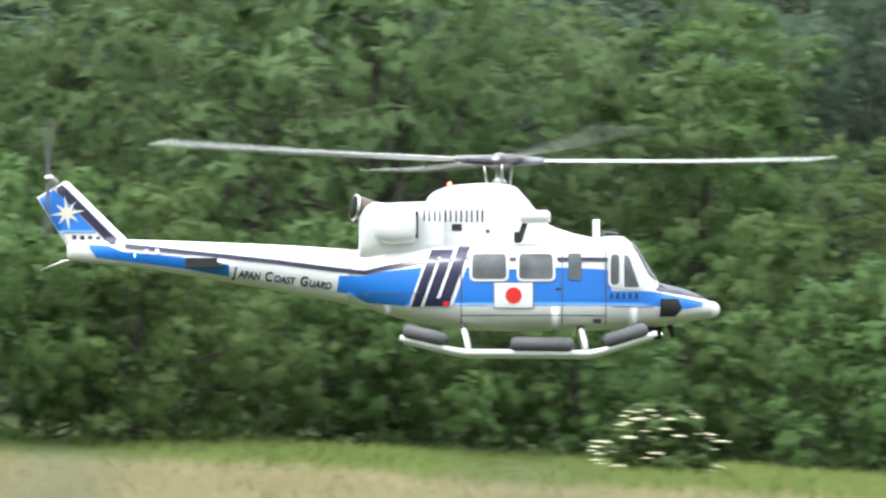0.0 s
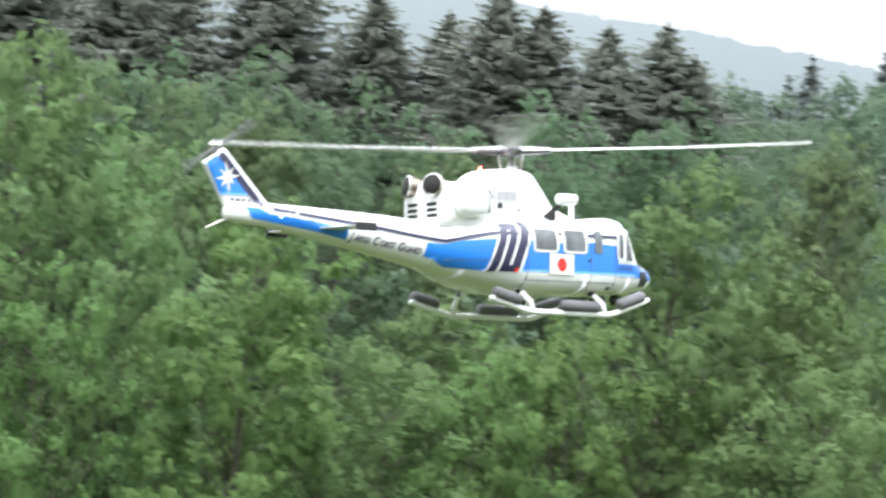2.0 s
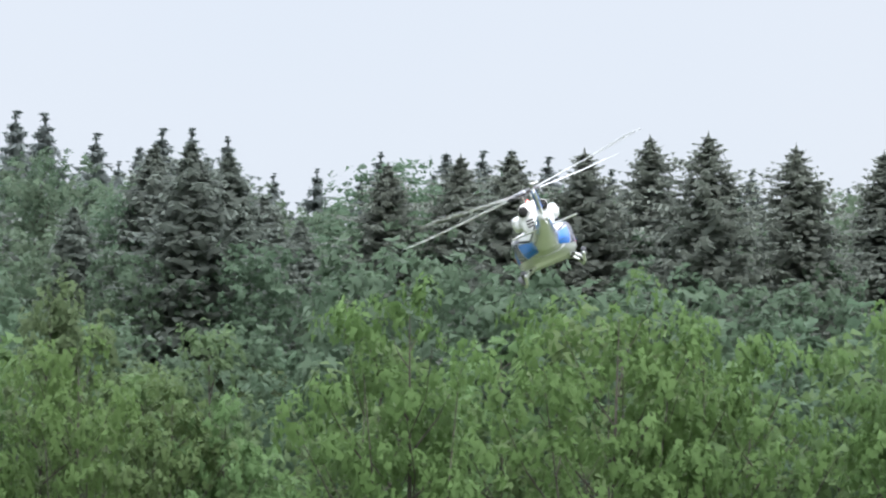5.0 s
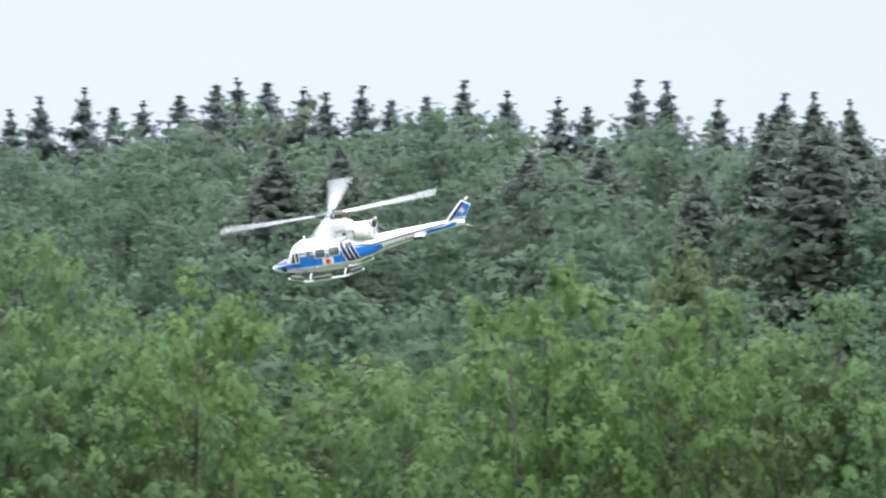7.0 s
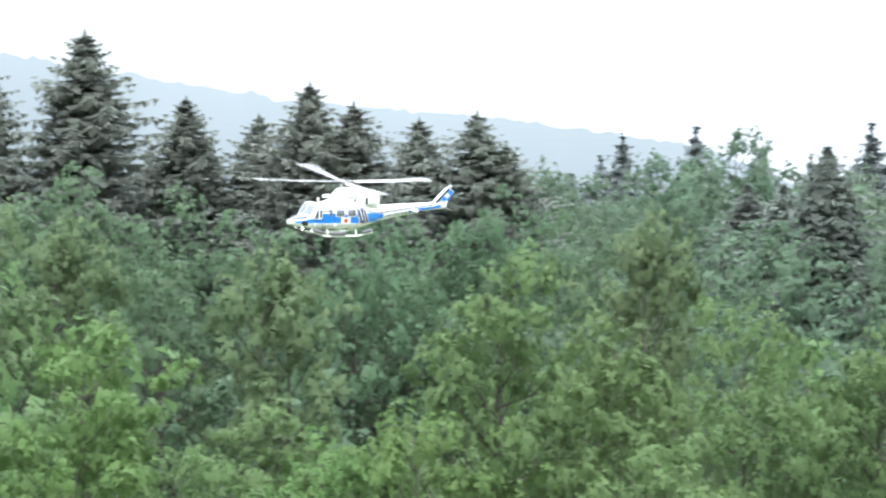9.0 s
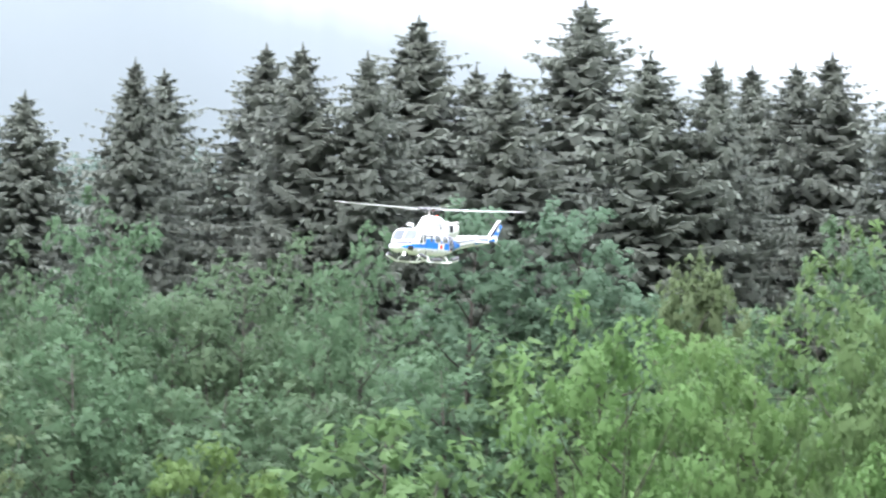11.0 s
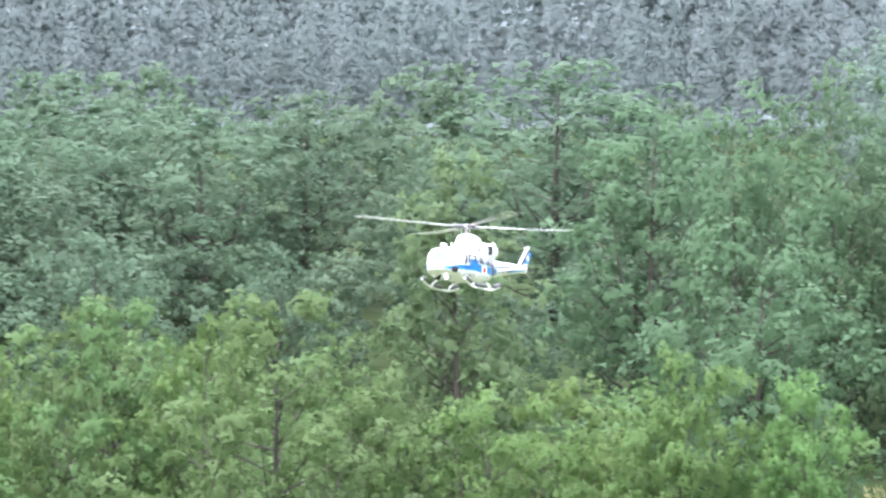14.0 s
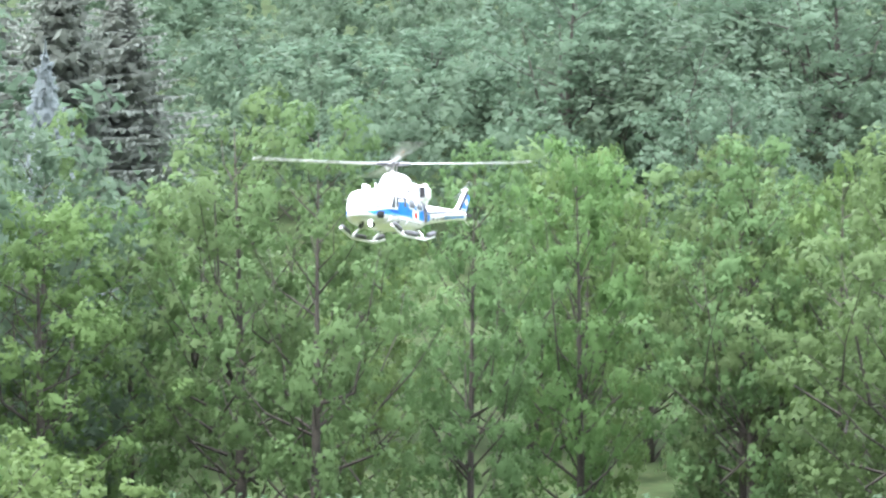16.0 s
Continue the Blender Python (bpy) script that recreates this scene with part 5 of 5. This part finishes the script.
for k in range(4):
    quarter = Matrix.Rotation(k * math.pi / 2, 4, "Z")
    bm = bmesh.new()
    sections = []
    for r, chord, h, twist in ((0.125, 0.030, 0.004, 9), (0.165, 0.058, 0.005, 8), (0.55, 0.058, 0.012, 5), (0.93, 0.056, 0.026, 3), (0.962, 0.040, 0.028, 3)):
        c, s = math.cos(radians(twist)), math.sin(radians(twist))
        ring = []
        for u, w in ((0.35, 0), (0.15, 0.0045), (-0.25, 0.003), (-0.65, 0.0005), (-0.65, -0.0005), (-0.25, -0.002), (0.15, -0.003)):
            ring.append(bm.verts.new((r, u * chord * c - w * s, h + u * chord * s + w * c)))
        sections.append(ring)
    for p, q in zip(sections, sections[1:]):
        for j in range(7):
            bm.faces.new((p[j], p[(j + 1) % 7], q[(j + 1) % 7], q[j]))
    bm.faces.new(sections[0])
    bm.faces.new(sections[-1])
    bmesh.ops.transform(bm, matrix=quarter, verts=bm.verts[:])
    part("blade", bm, BLADE, rotor, "pale grey tapered rotor blade")
    bm = tube(bmesh.new(), [quarter @ Vector((0.025, 0, 0.002)), quarter @ Vector((0.075, 0, 0.002)), quarter @ Vector((0.13, 0, 0.004))], [0.016, 0.014, 0.009], 8)
    part("blade_grip", bm, HUB, rotor, "metal blade grip")
    bm = tube(bmesh.new(), [quarter @ Vector((0.035, 0.030, -0.004)), quarter @ Vector((0.110, 0.026, -0.002))], [0.010, 0.008], 6)
    part("damper", bm, BLACK, rotor)

# tail rotor
tail_rotor = new("tail_rotor")
tail_rotor.parent = helicopter
TAIL_AXLE = pose(-1.222, -0.034, -0.040)
tail_rotor.matrix_basis = TAIL_AXLE
solid("gearbox", METAL, helicopter, [(-1.205, 0.004, -0.052), (-1.222, -0.004, -0.038), (-1.222, -0.030, -0.040)], [0.012, 0.013, 0.008], 10, "grey tail gearbox")
solid("hub", METAL, tail_rotor, [(0, 0.006, 0), (0, -0.010, 0)], [0.010, 0.010], 10)
for k in range(2):
    s = 1 - 2 * k
    bm = bmesh.new()
    bmesh.ops.create_cube(bm, size=1)
    for v in bm.verts:
        v.co = Vector((v.co.x * 0.009, v.co.y * 0.004 - 0.003, s * (0.085 + v.co.z * 0.145)))
    part("tail_blade", bm, HUB, tail_rotor, "grey tail rotor blade")


# ---------------------------------------------------------------- what moves
# seconds, place of the rotor hub, heading, nose up, right side down
FLIGHT = [
    (0, -5.77, 9.85, 2.06, 29.9, 2.9, -1.3),
    (0.2, -4.85, 10.25, 2.1, 27.2, 2.7, -3.5),
    (0.5, -3.45, 10.73, 2.21, 28.5, 4.2, -3.7),
    (0.7, -2.43, 11.08, 2.3, 27.3, 4.3, -3.6),
    (0.9, -1.39, 11.36, 2.44, 26.8, 5.2, -4),
    (1, -0.83, 11.49, 2.59, 26.3, 5, -3),
    (1.2, 0.29, 11.71, 2.69, 25.7, 3.9, -2.8),
    (1.5, 1.82, 12.02, 2.92, 24.4, 3.8, -1.5),
    (1.8, 3.56, 12.26, 3.13, 23.2, 3.5, -0.3),
    (2, 4.7, 12.52, 3.27, 21.5, 4.8, -1.2),
    (2.2, 5.8, 12.61, 3.4, 21.3, 4.9, -2.7),
    (2.5, 7.4, 12.88, 3.61, 19.7, 5.1, -2.4),
    (3, 10.57, 13.6, 4.03, 19.5, 4.6, -7.7),
    (3.5, 12.89, 13.56, 4.23, 19.7, 4.2, -3.7),
    (4, 15.06, 13.61, 4.55, 22.1, 5.9, -7.6),
    (4.2, 15.99, 13.91, 4.69, 24, 5.4, -10.7),
    (4.7, 18.3, 15.2, 5, 33, 4.5, -18),
    (5.2, 20.6, 17.1, 5.35, 47, 2.5, -25),
    (5.8, 22.9, 20.4, 5.7, 71, 0, -29),
    (6.3, 23.77, 23.56, 5.95, 94.2, -2.8, -29.2),
    (6.5, 23.39, 24.44, 5.97, 100.5, -4.4, -24.1),
    (7, 22.92, 28.05, 6.26, 124.4, -6.5, -20.5),
    (7.5, 21.5, 30.96, 6.45, 146.4, -7.3, -13.8),
    (8, 19.1, 33.37, 6.62, 165.2, -6.1, -9.8),
    (8.2, 18.62, 35.17, 6.89, 167.8, -5, -10.4),
    (9.2, 13.6, 39.4, 7.6, 190, -4, -13),
    (10.3, 8.49, 42.48, 8.14, 214.1, -3.7, -13.2),
    (10.5, 7.35, 41.12, 7.83, 218.6, -3.7, -13.6),
    (11, 4.99, 40.78, 7.66, 227, -3.9, -5.3),
    (11.5, 3.05, 40.37, 7.37, 234.8, -1.7, -6.3),
    (12, 1.13, 40.58, 7.17, 237.9, -2.2, -3.4),
    (12.5, -0.53, 39.05, 6.71, 241.9, -1, -1.4),
    (13, -2.16, 37.82, 6.23, 245.7, -1.2, -2.3),
    (13.3, -3.06, 36.66, 5.87, 248.2, -1.4, 0.8),
    (13.5, -3.58, 36.55, 5.74, 249.1, -0.3, 0.6),
    (14, -4.87, 34.2, 5.21, 252.2, 0.9, -0.8),
    (14.5, -6.23, 33.28, 4.89, 252.9, 1.8, -0.4),
    (15, -7.26, 31.7, 4.55, 254.5, 2.3, -0.2),
    (15.2, -7.57, 30.72, 4.38, 257, 1.9, 0.2),
    (15.5, -8.06, 29.17, 4.13, 258.8, 1.6, 2.2),
    (16, -8.78, 27.39, 3.91, 262, 2.2, 1.7),
]


ROTOR_RATE = 80.0
TAIL_RATE = 88.0


def disc_lean(t):
    """The rotor disc leans further into the turn than the hull does."""
    return float(np.interp(t, (0, 4.2, 6.0, 8.2, 10.3, 16), (0, 0, -5, -6, 0, 0)))


def spin(t):
    """Degrees turned by the main rotor; its speed wavers a little."""
    waver = np.interp(t, (0, 6.5, 7, 7.5, 8, 8.2, 10.3, 14.1, 14.5, 15, 15.5, 16), (0, 0, 16, 0, -34, -34, 0, 0, 45, 90, 90, 135))
    return 20 + ROTOR_RATE * t * FPS + float(waver)


def motions():
    walk(helicopter, [(t, pose(x, y, z, roll, -nose, yaw)) for t, x, y, z, yaw, nose, roll in FLIGHT])
    walk(rotor, [(k / FPS, pose(0, 0, 0.010, disc_lean(k / FPS)) @ pose(0, 0, 0, 0, 0, spin(k / FPS))) for k in range(16 * FPS + 1)])
    walk(tail_rotor, [(k / FPS, TAIL_AXLE @ pose(0, 0, 0, 0, TAIL_RATE * k, 0)) for k in range(16 * FPS + 1)])


motions()
